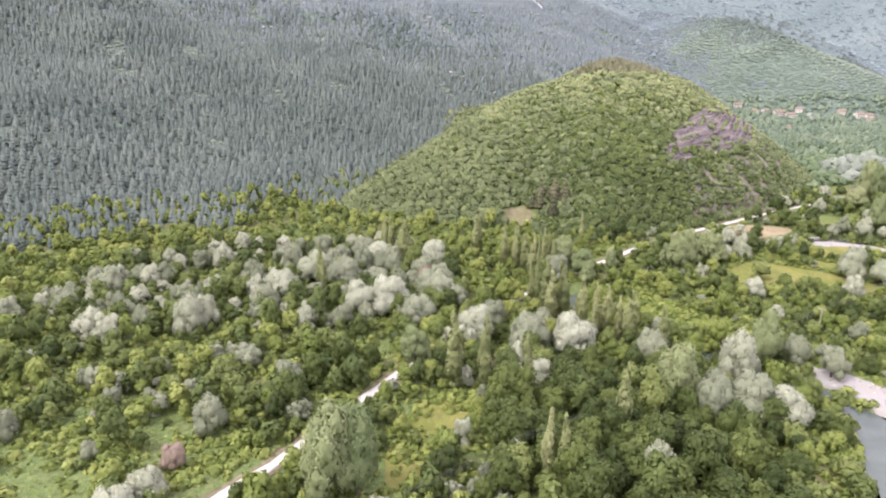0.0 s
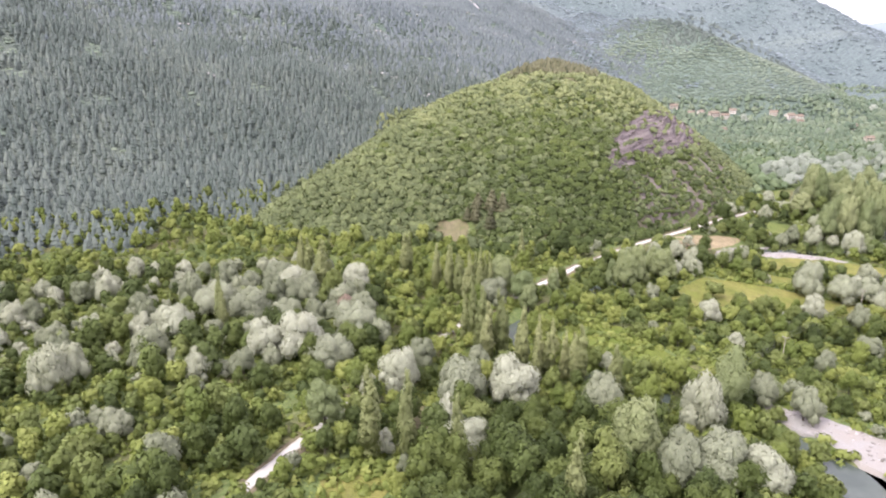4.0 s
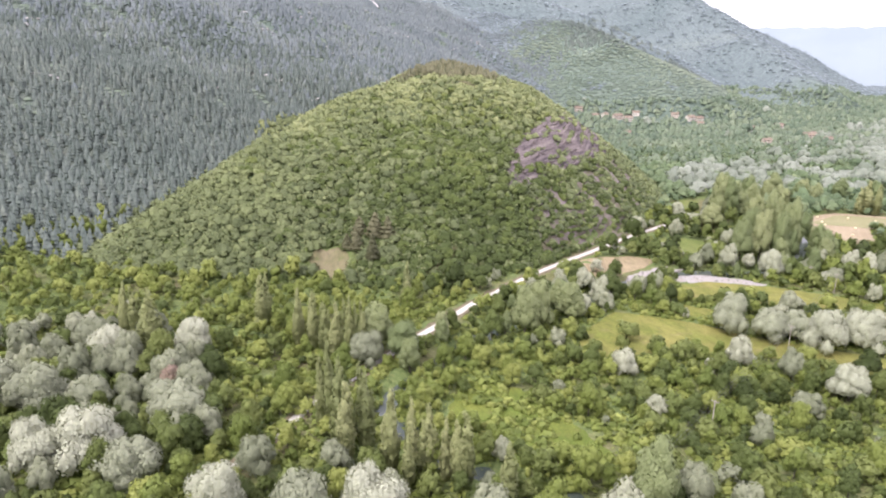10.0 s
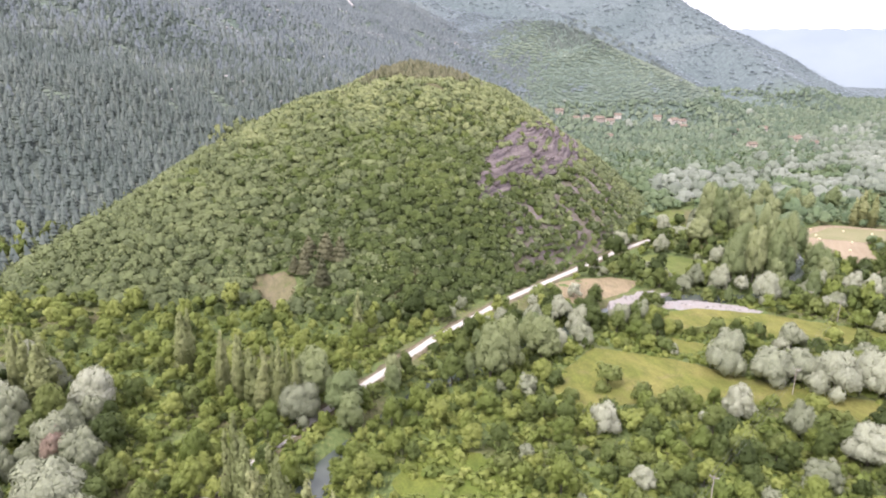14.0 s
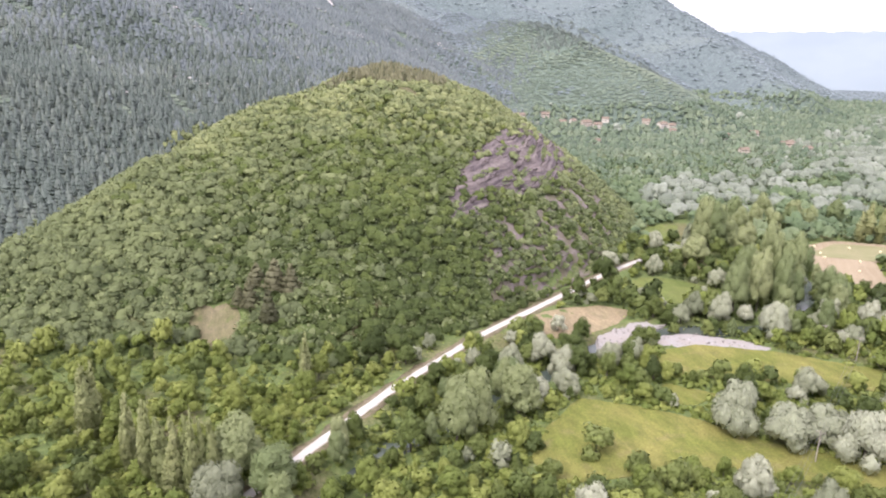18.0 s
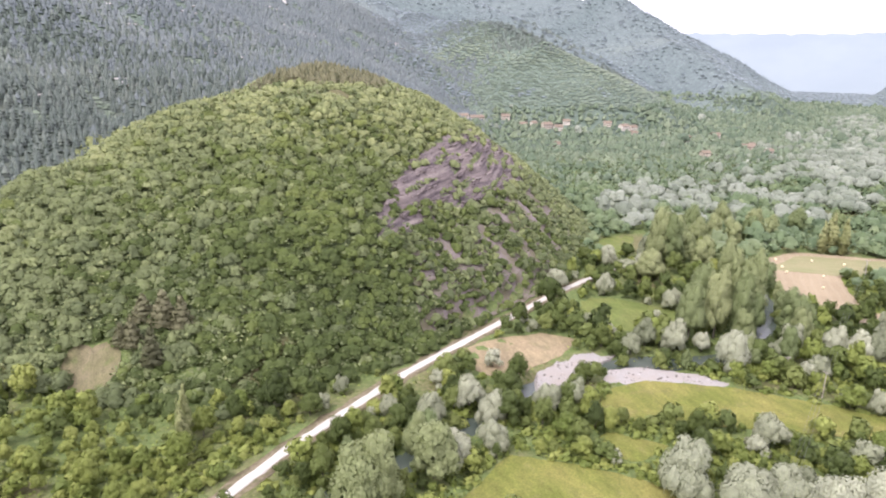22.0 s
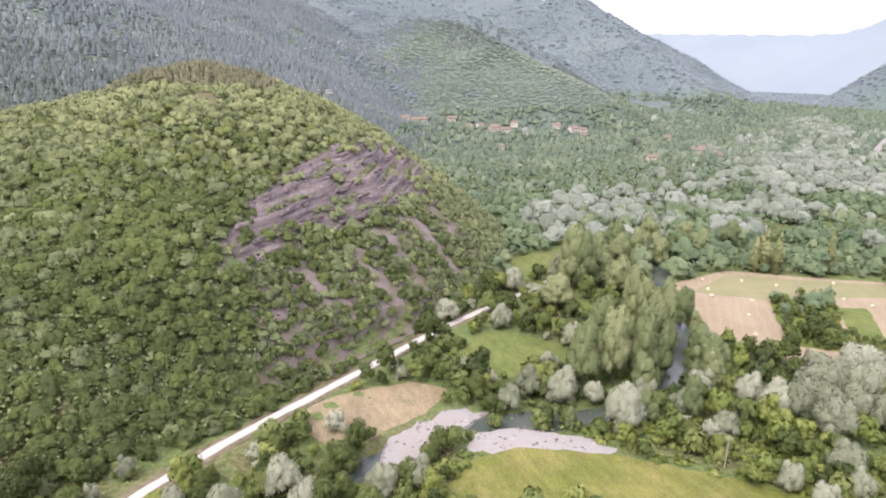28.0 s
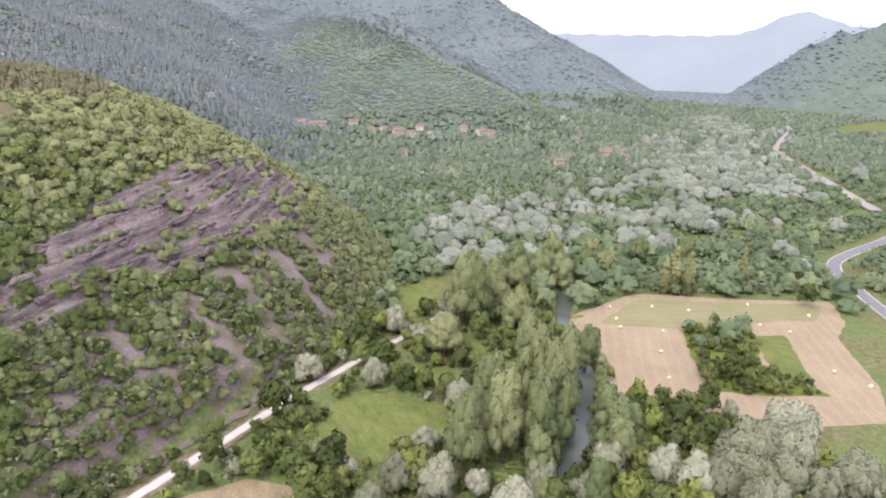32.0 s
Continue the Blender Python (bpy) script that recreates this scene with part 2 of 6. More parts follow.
n = Nodes("white_gravel", 0.95, 0.1)
gravel_road_mat = n.done(n.mix(n.ramp(n.noise(0.5, 6), (0.5, (0, 0, 0)), (0.8, (0.51, 0.51, 0.51))), (0.47, 0.445, 0.4), (0.33, 0.3, 0.25)))
n = Nodes("river_gravel", 0.95, 0.15)
n.bump(n.noise(4.0, 5), 0.6, 0.15)
gravel_mat = n.done(n.mix(n.ramp(n.noise(0.18, 6), (0.4, (0, 0, 0)), (0.7, (1, 1, 1))), n.ramp(n.noise(3.0, 5), (0.3, (0.245, 0.232, 0.215)), (0.7, (0.345, 0.327, 0.31))), (0.29, 0.258, 0.228)))
n = Nodes("river_stone", 0.9, 0.15)
stone_mat = n.done(n.ramp(n.island(), (0.0, (0.13, 0.115, 0.1)), (0.5, (0.26, 0.24, 0.22)), (1.0, (0.42, 0.39, 0.37))))
n = Nodes("asphalt", 0.85, 0.3)
asphalt_mat = n.done(n.ramp(n.noise(0.6, 6), (0.3, (0.136, 0.136, 0.14)), (0.7, (0.204, 0.204, 0.208))))
n = Nodes("verge", 0.95, 0.1)
verge_mat = n.done(n.ramp(n.noise(0.8, 6), (0.3, (0.096, 0.096, 0.048)), (0.5, (0.16, 0.136, 0.088)), (0.75, (0.24, 0.2, 0.144))))
n = Nodes("river_water", 0.2, 0.3)
n.bump(n.noise(1.1, 4), 0.25, 0.08)
water_mat = n.done(n.ramp(n.noise(0.08, 3), (0.35, (0.055, 0.07, 0.058)), (0.7, (0.1, 0.115, 0.098))))
n = Nodes("layered_rock", 0.9, 0.15)
axes = n.tree.nodes.new("ShaderNodeSeparateXYZ")
n.tree.links.new(n.geo, axes.inputs[0])
climb = n.maths("ADD", n.maths("MULTIPLY", axes.outputs["X"], -0.0455), n.maths("MULTIPLY", axes.outputs["Y"], -0.0532))
bed = n.tree.nodes.new("ShaderNodeCombineXYZ")
n.tree.links.new(n.maths("MULTIPLY", axes.outputs["X"], 0.05), bed.inputs["X"])
n.tree.links.new(n.maths("MULTIPLY", axes.outputs["Y"], 0.05), bed.inputs["Y"])
n.tree.links.new(n.maths("ADD", axes.outputs["Z"], climb), bed.inputs["Z"])
layers = n.noise(0.75, 5, 0.6, bed.outputs[0])
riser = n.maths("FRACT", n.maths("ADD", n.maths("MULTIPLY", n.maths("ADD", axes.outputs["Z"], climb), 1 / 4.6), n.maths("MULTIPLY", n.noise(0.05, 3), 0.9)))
rock_tone = n.ramp(layers, (0.35, (0.06, 0.05, 0.054)), (0.45, (0.14, 0.116, 0.117)), (0.56, (0.208, 0.176, 0.168)), (0.7, (0.32, 0.278, 0.25)))
rock_tone = n.mix(1.0, rock_tone, n.ramp(n.noise(0.9, 7, 0.7), (0.3, (0.5, 0.5, 0.52)), (0.7, (1.25, 1.24, 1.22))), "MULTIPLY")
rock_tone = n.mix(n.ramp(n.noise(0.06, 4), (0.45, (0, 0, 0)), (0.7, (0.5, 0.5, 0.5))), rock_tone, (0.22, 0.185, 0.165))
n.bump(n.noise(1.5, 7), 1.0, 0.5)
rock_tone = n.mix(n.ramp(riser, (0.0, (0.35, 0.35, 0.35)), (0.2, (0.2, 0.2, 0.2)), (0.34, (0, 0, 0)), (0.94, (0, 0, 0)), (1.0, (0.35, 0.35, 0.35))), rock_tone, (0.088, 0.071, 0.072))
rock_mat = n.done(rock_tone)
n = Nodes("scree", 0.95, 0.1)
n.bump(n.noise(1.0, 7), 0.9, 0.4)
scree_mat = n.done(n.mix(n.ramp(n.noise(0.12, 6), (0.4, (0, 0, 0)), (0.65, (1, 1, 1))), n.ramp(n.noise(1.5, 6), (0.3, (0.15, 0.125, 0.12)), (0.7, (0.26, 0.22, 0.212))), (0.13, 0.118, 0.075)))


def plain(name, color, rough=0.8, spec=0.2, spread=0.15):
    n = Nodes(name, rough, spec)
    lo, hi = tuple(c * (1 - spread) for c in color), tuple(min(1, c * (1 + spread)) for c in color)
    return n.done(n.ramp(n.noise(1.3, 5), (0.3, lo), (0.7, hi)))


wood_pole_mat = plain("weathered_wood", (0.36, 0.32, 0.27))
metal_mat = plain("galvanised", (0.4, 0.41, 0.42), 0.5, 0.5)
ceramic_mat = plain("ceramic", (0.6, 0.58, 0.55), 0.3, 0.5)
wire_mat = plain("wire", (0.12, 0.12, 0.12), 0.5)
straw_mat = plain("straw", (0.62, 0.54, 0.36), 0.95, 0.05, 0.25)
straw_end_mat = plain("straw_end", (0.68, 0.61, 0.45), 0.95, 0.05, 0.2)
tile_mat = plain("clay_tile", (0.205, 0.162, 0.125), 0.85, 0.15, 0.35)
plaster_mat = plain("plaster", (0.5, 0.46, 0.4), 0.9, 0.1)
stone_wall_mat = plain("stone_wall", (0.42, 0.37, 0.31), 0.9, 0.1, 0.3)
glass_mat = plain("dark_glass", (0.03, 0.035, 0.04), 0.15, 0.5)
white_paint_mat = plain("white_paint", (0.75, 0.75, 0.73), 0.6)
pale_stone_mat = plain("pale_limestone", (0.45, 0.43, 0.41), 0.95, 0.1, 0.25)

# ---- the lie of the land ----
VALLEY = -8.0
HILL = (148.0, 575.0)
HILL_TURN = np.radians([-180, -165, -155, -143, -130, -120, -113, -107, -93, -79, -63, -45, -30, 0, 45, 90, 135, 180])
HILL_REACH = np.array([150, 175, 215, 275, 246, 221, 229, 228, 205, 178, 163, 152, 150, 160, 172, 165, 150, 150.0])
ROAD = np.array([(-80, 78), (-51, 129), (-41, 142.4), (-27.3, 167.6), (-11.2, 194.9), (4, 219), (18, 240), (33, 261), (48, 278), (72, 303), (99, 331), (138, 364.5), (178, 392.5),
                 (220, 422.5), (250, 440), (272, 452), (289, 463), (312, 500), (345, 545), (400, 600), (480, 650), (600, 700.0)])
RIVER = np.array([(84, 60), (95, 100), (108, 130), (117, 150), (120, 168), (116, 186), (104, 199), (82, 212), (62, 232), (52, 256), (60, 277), (84, 297), (106, 310),
                  (140, 327), (165, 341), (181, 351), (200, 359), (225, 353), (245, 349), (262, 352), (280, 364), (294, 378), (306, 392), (315, 410),
                  (330, 440), (360, 475), (430, 510), (560, 518), (681, 525), (753, 604), (841, 700), (935, 807), (1080, 905), (1230, 1000), (1338, 1092), (1406, 1209.0)])


def line_gap(x, y, line):
    """How far each place lies from a line, and where along it (in metres) the nearest point is."""
    best, along, run = np.full(np.shape(x), 1e9), np.zeros(np.shape(x)), 0.0
    for (ax, ay), (bx, by) in zip(line[:-1], line[1:]):
        dx, dy = bx - ax, by - ay
        size = math.hypot(dx, dy)
        s = np.clip(((x - ax) * dx + (y - ay) * dy) / size**2, 0, 1)
        d = np.hypot(x - ax - s * dx, y - ay - s * dy)
        nearer = d < best
        best, along = np.where(nearer, d, best), np.where(nearer, run + s * size, along)
        run += size
    return best, along


def wobble(x, y, size, seed=0.0):
    """Smooth unevenness of about -1 to 1, with waves of that size."""
    u, v = x / size * 6.28 + seed * 3.1, y / size * 6.28 + seed * 5.7
    return (np.sin(u + 1.7 * np.sin(0.53 * v + seed)) + np.sin(v * 0.93 + 1.3 * np.sin(0.61 * u + 2 * seed)) + np.sin(0.71 * (u + v) + 1.1 * np.sin(0.37 * (u - v)))) / 3


def step(a, b, v):
    s = np.clip((v - a) / (b - a), 0, 1)
    return s * s * (3 - 2 * s)


def smax(a, b, k):
    h = np.clip(0.5 + 0.5 * (a - b) / k, 0, 1)
    return b + (a - b) * h + k * h * (1 - h)


def hill_u(x, y):
    """0 on the near hill's top, 1 along its foot."""
    dx, dy = x - HILL[0], y - HILL[1]
    turn = np.arctan2(dy, dx)
    return np.hypot(dx, dy) / np.interp(turn, HILL_TURN, HILL_REACH), turn


def mountain_n(x, y):
    """How far a place lies inside the wooded mountain's foot."""
    return -0.582 * x + 0.813 * (y - 475) - 0.27 * np.maximum(0, x - 60) - 0.4 * np.maximum(0, x - 270)


def ridge(x, y, a, b, slope):
    (ax, ay, az), (bx, by, bz) = a, b
    dx, dy = bx - ax, by - ay
    s = np.clip(((x - ax) * dx + (y - ay) * dy) / (dx * dx + dy * dy), 0, 1)
    return az + s * (bz - az) - slope * np.hypot(x - ax - s * dx, y - ay - s * dy)


def terrain(x, y):
    x, y = np.asarray(x, float), np.asarray(y, float)
    m = mountain_n(x, y)
    z = VALLEY + 0.05 * np.maximum(0, np.minimum(m + 90, 90)) + np.zeros(np.shape(x))
    gully = wobble(x, y, 260, 1) * 11 + wobble(x, y, 110, 2) * 4.5 + wobble(x, y, 520, 3) * 12 * step(250, 500, m)
    up = VALLEY + 2 + 0.335 * np.minimum(m, 450) + 0.25 * np.clip(m - 450, 0, 650) + 0.34 * np.maximum(m - 1100, 0) + gully * step(0, 120, m)
    z = smax(z, up, 14)
    # spurs and ridges up the valley
    lumps = wobble(x, y, 330, 4) * 16 + wobble(x, y, 140, 5) * 6
    z = smax(z, ridge(x, y, (619, 1290, 136), (480, 1700, 200), 0.5) + lumps * 0.5, 20)
    z = smax(z, ridge(x, y, (800, 1754, 186), (700, 2300, 330), 0.5) + lumps * 0.8, 30)
    z = smax(z, ridge(x, y, (800, 1754, 190), (949, 1262, -12), 0.55) + lumps * 0.2, 10)
    z = smax(z, ridge(x, y, (1135, 1180, -14), (1423, 2404, 318), 0.52) + lumps * step(1250, 1500, y), 12)
    z = smax(z, ridge(x, y, (1423, 2404, 322), (1300, 3300, 430), 0.52) + lumps, 30)
    # the far side of the valley
    z = smax(z, ridge(x, y, (1790, 1670, -18), (1990, 1481, 205), 0.8) + lumps * 0.2, 10)
    z = smax(z, ridge(x, y, (1990, 1481, 200), (2173, 1375, 252), 0.75) + lumps * 0.2, 10)
    z = smax(z, ridge(x, y, (2173, 1375, 250), (2700, 900, 330), 0.6) + lumps * 0.4, 20)
    u, turn = hill_u(x, y)
    bumps = (wobble(x, y, 75, 7) * 2.6 + wobble(x, y, 33, 8) * 1.1) * step(1.0, 0.75, u)
    z = smax(z, VALLEY + 1 + 90 * (1 - np.minimum(u, 1.6) ** 1.5) + bumps, 5)
    d, s = line_gap(x, y, RIVER)
    half = 3.2 + 4.3 * (s < 118) + 1.6 * step(60, 0, np.hypot(x - 228, y - 352) * 2)
    z = z - 2.0 * step(half + 2.4, half - 0.6, d) * (z < VALLEY + 4)
    d, s = line_gap(x, y, ROAD)
    level = VALLEY + 1.2
    return np.where(d < 13.5, z + (level - z) * step(13.5, 8.2, d), z)


# ---- end of the land ----


# ---- building ----
def mesh_object(name, verts, faces, material, parent=None, label="", smooth=False, tint=None, normals=None):
    """One mesh object from arrays: faces are all triangles or all quads."""
    verts, faces = np.asarray(verts, np.float32), np.asarray(faces, np.int32)
    me = bpy.data.meshes.new(name)
    k = faces.shape[1]
    me.vertices.add(len(verts))
    me.vertices.foreach_set("co", verts.ravel())
    me.loops.add(faces.size)
    me.loops.foreach_set("vertex_index", faces.ravel())
    me.polygons.add(len(faces))
    me.polygons.foreach_set("loop_start", np.arange(0, faces.size, k, dtype=np.int32))
    me.polygons.foreach_set("loop_total", np.full(len(faces), k, np.int32))
    if smooth:
        me.polygons.foreach_set("use_smooth", np.ones(len(faces), bool))
    if tint is not None:
        me.attributes.new("tint", "FLOAT", "POINT").data.foreach_set("value", np.asarray(tint, np.float32))
    me.materials.append(material)
    me.update(calc_edges=True)
    if normals is not None:
        me.polygons.foreach_set("use_smooth", np.ones(len(faces), bool))
        me.normals_split_custom_set_from_vertices(np.asarray(normals, np.float32))
    ob = new(name, me)
    if parent:
        ob.parent = parent
    if label:
        ob["label"] = label
    return ob


def part(name, bm, material, parent=None, label="", smooth=False):
    me = bpy.data.meshes.new(name)
    if smooth:
        for f in bm.faces:
            f.smooth = True
    bm.to_mesh(me)
    bm.free()
    me.materials.append(material)
    ob = new(name, me)
    if parent:
        ob.parent = parent
    if label:
        ob["label"] = label
    return ob


def inside(x, y, poly):
    """Which places lie inside a polygon."""
    x, y = np.asarray(x, float), np.asarray(y, float)
    hit = np.zeros(x.shape, bool)
    for (ax, ay), (bx, by) in zip(poly, np.roll(poly, -1, axis=0)):
        if ay != by:
            hit ^= ((ay > y) != (by > y)) & (x < (bx - ax) * (y - ay) / (by - ay) + ax)
    return hit


def edge_gap(x, y, poly):
    return line_gap(x, y, np.vstack([poly, poly[:1]]))[0]


# ---- ground ----
def spread(fine_from, fine_to, gap, low, high, grow):
    mid = list(np.arange(fine_from, fine_to + 0.1, gap))
    g = gap
    while mid[-1] < high:
        g = min(g * grow, 60)
        mid.append(mid[-1] + g)
    g = gap
    while mid[0] > low:
        g = min(g * grow, 60)
        mid.insert(0, mid[0] - g)
    return np.array(mid)


gx, gy = spread(-260, 520, 4.5, -2600, 4200, 1.1), spread(70, 640, 4.5, -700, 4600, 1.07)
GX, GY = np.meshgrid(gx, gy)
GZ = terrain(GX, GY)
idx = np.arange(GX.size).reshape(GX.shape)
quads = np.stack([idx[:-1, :-1], idx[:-1, 1:], idx[1:, 1:], idx[1:, :-1]], -1).reshape(-1, 4)
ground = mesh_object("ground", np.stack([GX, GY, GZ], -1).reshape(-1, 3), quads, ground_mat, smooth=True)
tagged(ground, "valley floor and hillsides covered with grass and scrub", "ground", kind="structure")


def soften(poly, seed, rough=0.9, cut=2.5):
    """A polygon with slightly rounded corners and an uneven edge."""
    p, rng, out = np.array(poly, float), np.random.default_rng(seed), []
    for i in range(len(p)):
        a, b, c = p[i - 1], p[i], p[(i + 1) % len(p)]
        la, lc = np.hypot(*(a - b)), np.hypot(*(c - b))
        ka, kc = min(cut, 0.3 * la), min(cut, 0.3 * lc)
        q = b + (a - b) / la * ka, b + (c - b) / lc * kc
        out += [q[0], 0.25 * q[0] + 0.5 * b + 0.25 * q[1], q[1]]
        end = c + (b - c) / lc * min(cut, 0.3 * lc)
        m = int(np.hypot(*(end - q[1])) // 4)
        out += [q[1] + (end - q[1]) * (j + 1) / (m + 1) for j in range(m)]
    return np.array(out) + rng.normal(0, rough * 0.4, (len(out), 2))


def sheet(name, poly, lift, material, label, seed=1, gap=5.0, thick=0.5, level=None, rough=0.9):
    """A piece of ground cover: the outline filled with a grid that follows the land, its rim turned down into the ground."""
    p = soften(poly, seed, rough=rough)
    bm = bmesh.new()
    rim = [bm.verts.new((x, y, 0)) for x, y in p]
    bm.faces.new(rim)
    lo, hi = p.min(0), p.max(0)
    for axis in (0, 1):
        for at in np.arange(lo[axis] + gap, hi[axis], gap):
            co, no = [0, 0, 0], [0, 0, 0]
            co[axis], no[axis] = at, 1
            bmesh.ops.bisect_plane(bm, geom=bm.verts[:] + bm.edges[:] + bm.faces[:], plane_co=co, plane_no=no)
    zs = terrain([v.co.x for v in bm.verts], [v.co.y for v in bm.verts])
    for v, z in zip(bm.verts, zs):
        v.co.z = (z if level is None else level) + lift
    border = [e for e in bm.edges if e.is_boundary]
    down = bmesh.ops.extrude_edge_only(bm, edges=border)["geom"]
    for v in down:
        if isinstance(v, bmesh.types.BMVert):
            v.co.z -= thick + lift
            if level is not None:
                out = Vector((v.co.x - p[:, 0].mean(), v.co.y - p[:, 1].mean(), 0)).normalized()
                v.co += out * 2.8
    bmesh.ops.recalc_face_normals(bm, faces=bm.faces[:])
    if sum(f.normal.z * f.calc_area() for f in bm.faces) < 0:
        bmesh.ops.reverse_faces(bm, faces=bm.faces[:])
    return tagged(part(name, bm, material), label, name.replace("_", " "), kind="structure")


def ribbon(name, line, width, lift, material, label, rough=0.0, gap=4.0, offset=0.0, drop=0.4, seed=3, thing_kind="structure", level=None):
    """A strip along a line on the land, with sides turned down."""
    run = np.concatenate([[0], np.cumsum(np.hypot(*np.diff(line, axis=0).T))])
    s = np.arange(0, run[-1], gap)
    fine = np.stack([np.interp(s, run, line[:, 0]), np.interp(s, run, line[:, 1])], 1)
    for _ in range(4):
        fine[1:-1] = 0.25 * fine[:-2] + 0.5 * fine[1:-1] + 0.25 * fine[2:]
    t = np.gradient(fine, axis=0)
    t /= np.hypot(t[:, 0], t[:, 1])[:, None]
    side = np.stack([-t[:, 1], t[:, 0]], 1)
    rng = np.random.default_rng(seed)
    rows = []
    for k in (-1, -1, -0.5, 0, 0.5, 1, 1):
        w = offset + k * width / 2 + (rng.normal(0, rough, len(fine)) if abs(k) == 1 else 0)
        rows.append(fine + side * np.reshape(w, (-1, 1)))
    verts = []
    for i, r in enumerate(rows):
        z = (terrain(r[:, 0], r[:, 1]) if level is None else level) + lift - (drop if i in (0, 6) else 0) + 0 * r[:, 0]
        verts.append(np.column_stack([r, z]))
    m = len(fine)
    idx = np.arange(7 * m).reshape(7, m)
    quads = np.stack([idx[:-1, :-1], idx[:-1, 1:], idx[1:, 1:], idx[1:, :-1]], -1).reshape(-1, 4)[:, ::-1]
    return tagged(mesh_object(name, np.vstack(verts), quads, material), label, name.replace("_", " "), kind=thing_kind)


ribbon("road_verge", ROAD[:17], 6.6, 0.04, verge_mat, "dusty verge of dry grass and earth along the track", rough=0.5)
ribbon("road", ROAD[:17], 2.9, 0.12, gravel_road_mat, "white crushed-stone farm track", rough=0.18, gap=3.0)

FIELDS = {
    "A": np.array([(133, 299), (153, 315), (165, 308), (180, 296), (192, 281), (222, 258), (245, 240), (232, 228), (208, 243), (196, 261), (160, 275), (130, 276), (126, 287.0)]),
    "B": np.array([(186, 330), (197, 339), (212, 342), (234, 331), (250, 318), (266, 304), (285, 288), (272, 276), (255, 292), (228, 306), (208, 315), (188, 322.0)]),
    "B2": np.array([(172, 312), (184, 318), (196, 306), (184, 302.0)]),
    "C": np.array([(215, 398), (231, 416), (243, 413), (263, 391), (249, 380), (222, 378.0)]),
    "C2": np.array([(251, 416), (253, 428), (263, 428), (276, 407), (270, 399.0)]),
    "D": np.array([(269, 462), (282, 500), (298, 508), (310, 501), (288, 470.0)]),
    "E": np.array([(282, 425), (284, 446), (291, 443), (288, 420.0)]),
    "brown": np.array([(161, 377), (178, 383), (196, 386), (206, 377), (195, 366), (180, 360), (168, 353), (161, 362.0)]),
    "hay": np.array([(307, 377), (337, 443), (381, 454), (418, 431), (456, 410), (437, 390), (420, 383), (391, 349), (371, 334), (348, 343), (327, 361.0)]),
    "island": np.array([(369, 413), (400, 411), (389, 394), (367, 375), (372, 352), (354, 360), (339, 371), (352, 392.0)]),
    "hay_green": np.array([(343, 432), (378, 448), (416, 426), (448, 409), (430, 398), (404, 406), (368, 414.0)]),
    "hay_green2": np.array([(391, 397), (402, 392), (371, 357), (364, 368.0)]),
}
ROCK = np.array([(141, 419), (147, 442), (155, 455), (164, 468), (174, 484), (186, 501), (201, 516), (214, 541), (236, 560), (262, 570), (264, 557), (242, 512), (218, 480), (206, 467), (190, 455), (173, 444), (158, 428.0)])
SCREE_BELT = np.array([(150, 412), (160, 428), (190, 452), (216, 474), (240, 508), (262, 550), (270, 520), (256, 470), (225, 436), (180, 400), (150, 385.0)])
SCREES = (
    np.array([(165, 394), (172, 402), (184, 410), (197, 419), (216, 431), (219, 428), (201, 415), (184, 404), (172, 395.0)]),
    np.array([(188, 446), (193, 448), (202, 436), (208, 424), (203, 422), (196, 434.0)]),
    np.array([(203, 462), (209, 466), (217, 452), (222, 441), (217, 439), (209, 450.0)]),
    np.array([(222, 478), (229, 484), (238, 472), (242, 461), (236, 459), (228, 470.0)]),
    np.array([(166, 430), (172, 434), (180, 420), (176, 416.0)]),
    np.array([(238, 500), (246, 510), (254, 500), (252, 488), (244, 490.0)]),
)
BAR_A = np.array([(174, 336), (177, 350), (182, 359), (195, 366), (211, 367), (214, 362), (206, 358), (196, 354), (187, 346), (181, 338.0)])
BAR_B = np.array([(197, 344), (203, 351), (210, 352), (218, 350), (224, 345), (231, 341), (237, 333), (232, 331), (224, 337), (214, 340), (205, 341.0)])
BAR_C = np.array([(113, 202), (121, 200), (131, 192), (139, 180), (150, 168), (141, 152), (131, 158), (127, 170), (123, 182), (117, 191.0)])
BARE = np.array([(35, 388), (38, 395), (49, 393), (54, 383), (50, 373), (39, 374.0)])
BARE_TOP = np.array([(134, 516), (140, 525), (148, 524), (147, 514), (139, 507.0)])
BARE_LOW = np.array([(10, 208), (15, 212), (22, 204), (22, 195), (15, 193.0)])
CLEARING = np.array([(-8, 177), (0, 181), (10, 176), (6, 164), (-3, 153), (-10, 158.0)])
CLEARING_B = np.array([(-15, 152), (-7, 149), (-4, 136), (-9, 129), (-14, 137.0)])
CLEARING_C = np.array([(70, 253), (84, 268), (95, 261), (103, 240), (108, 218), (100, 214), (87, 230), (76, 243.0)])
MAIN_ROAD = np.array([(452, 372), (465, 391), (478, 408), (492, 425), (505, 441), (520, 451), (545, 458), (599, 469), (700, 500.0)])
FAR_FIELD = np.array([(1211, 955), (1402, 1040), (1640, 1090), (1500, 940), (1364, 900.0)])
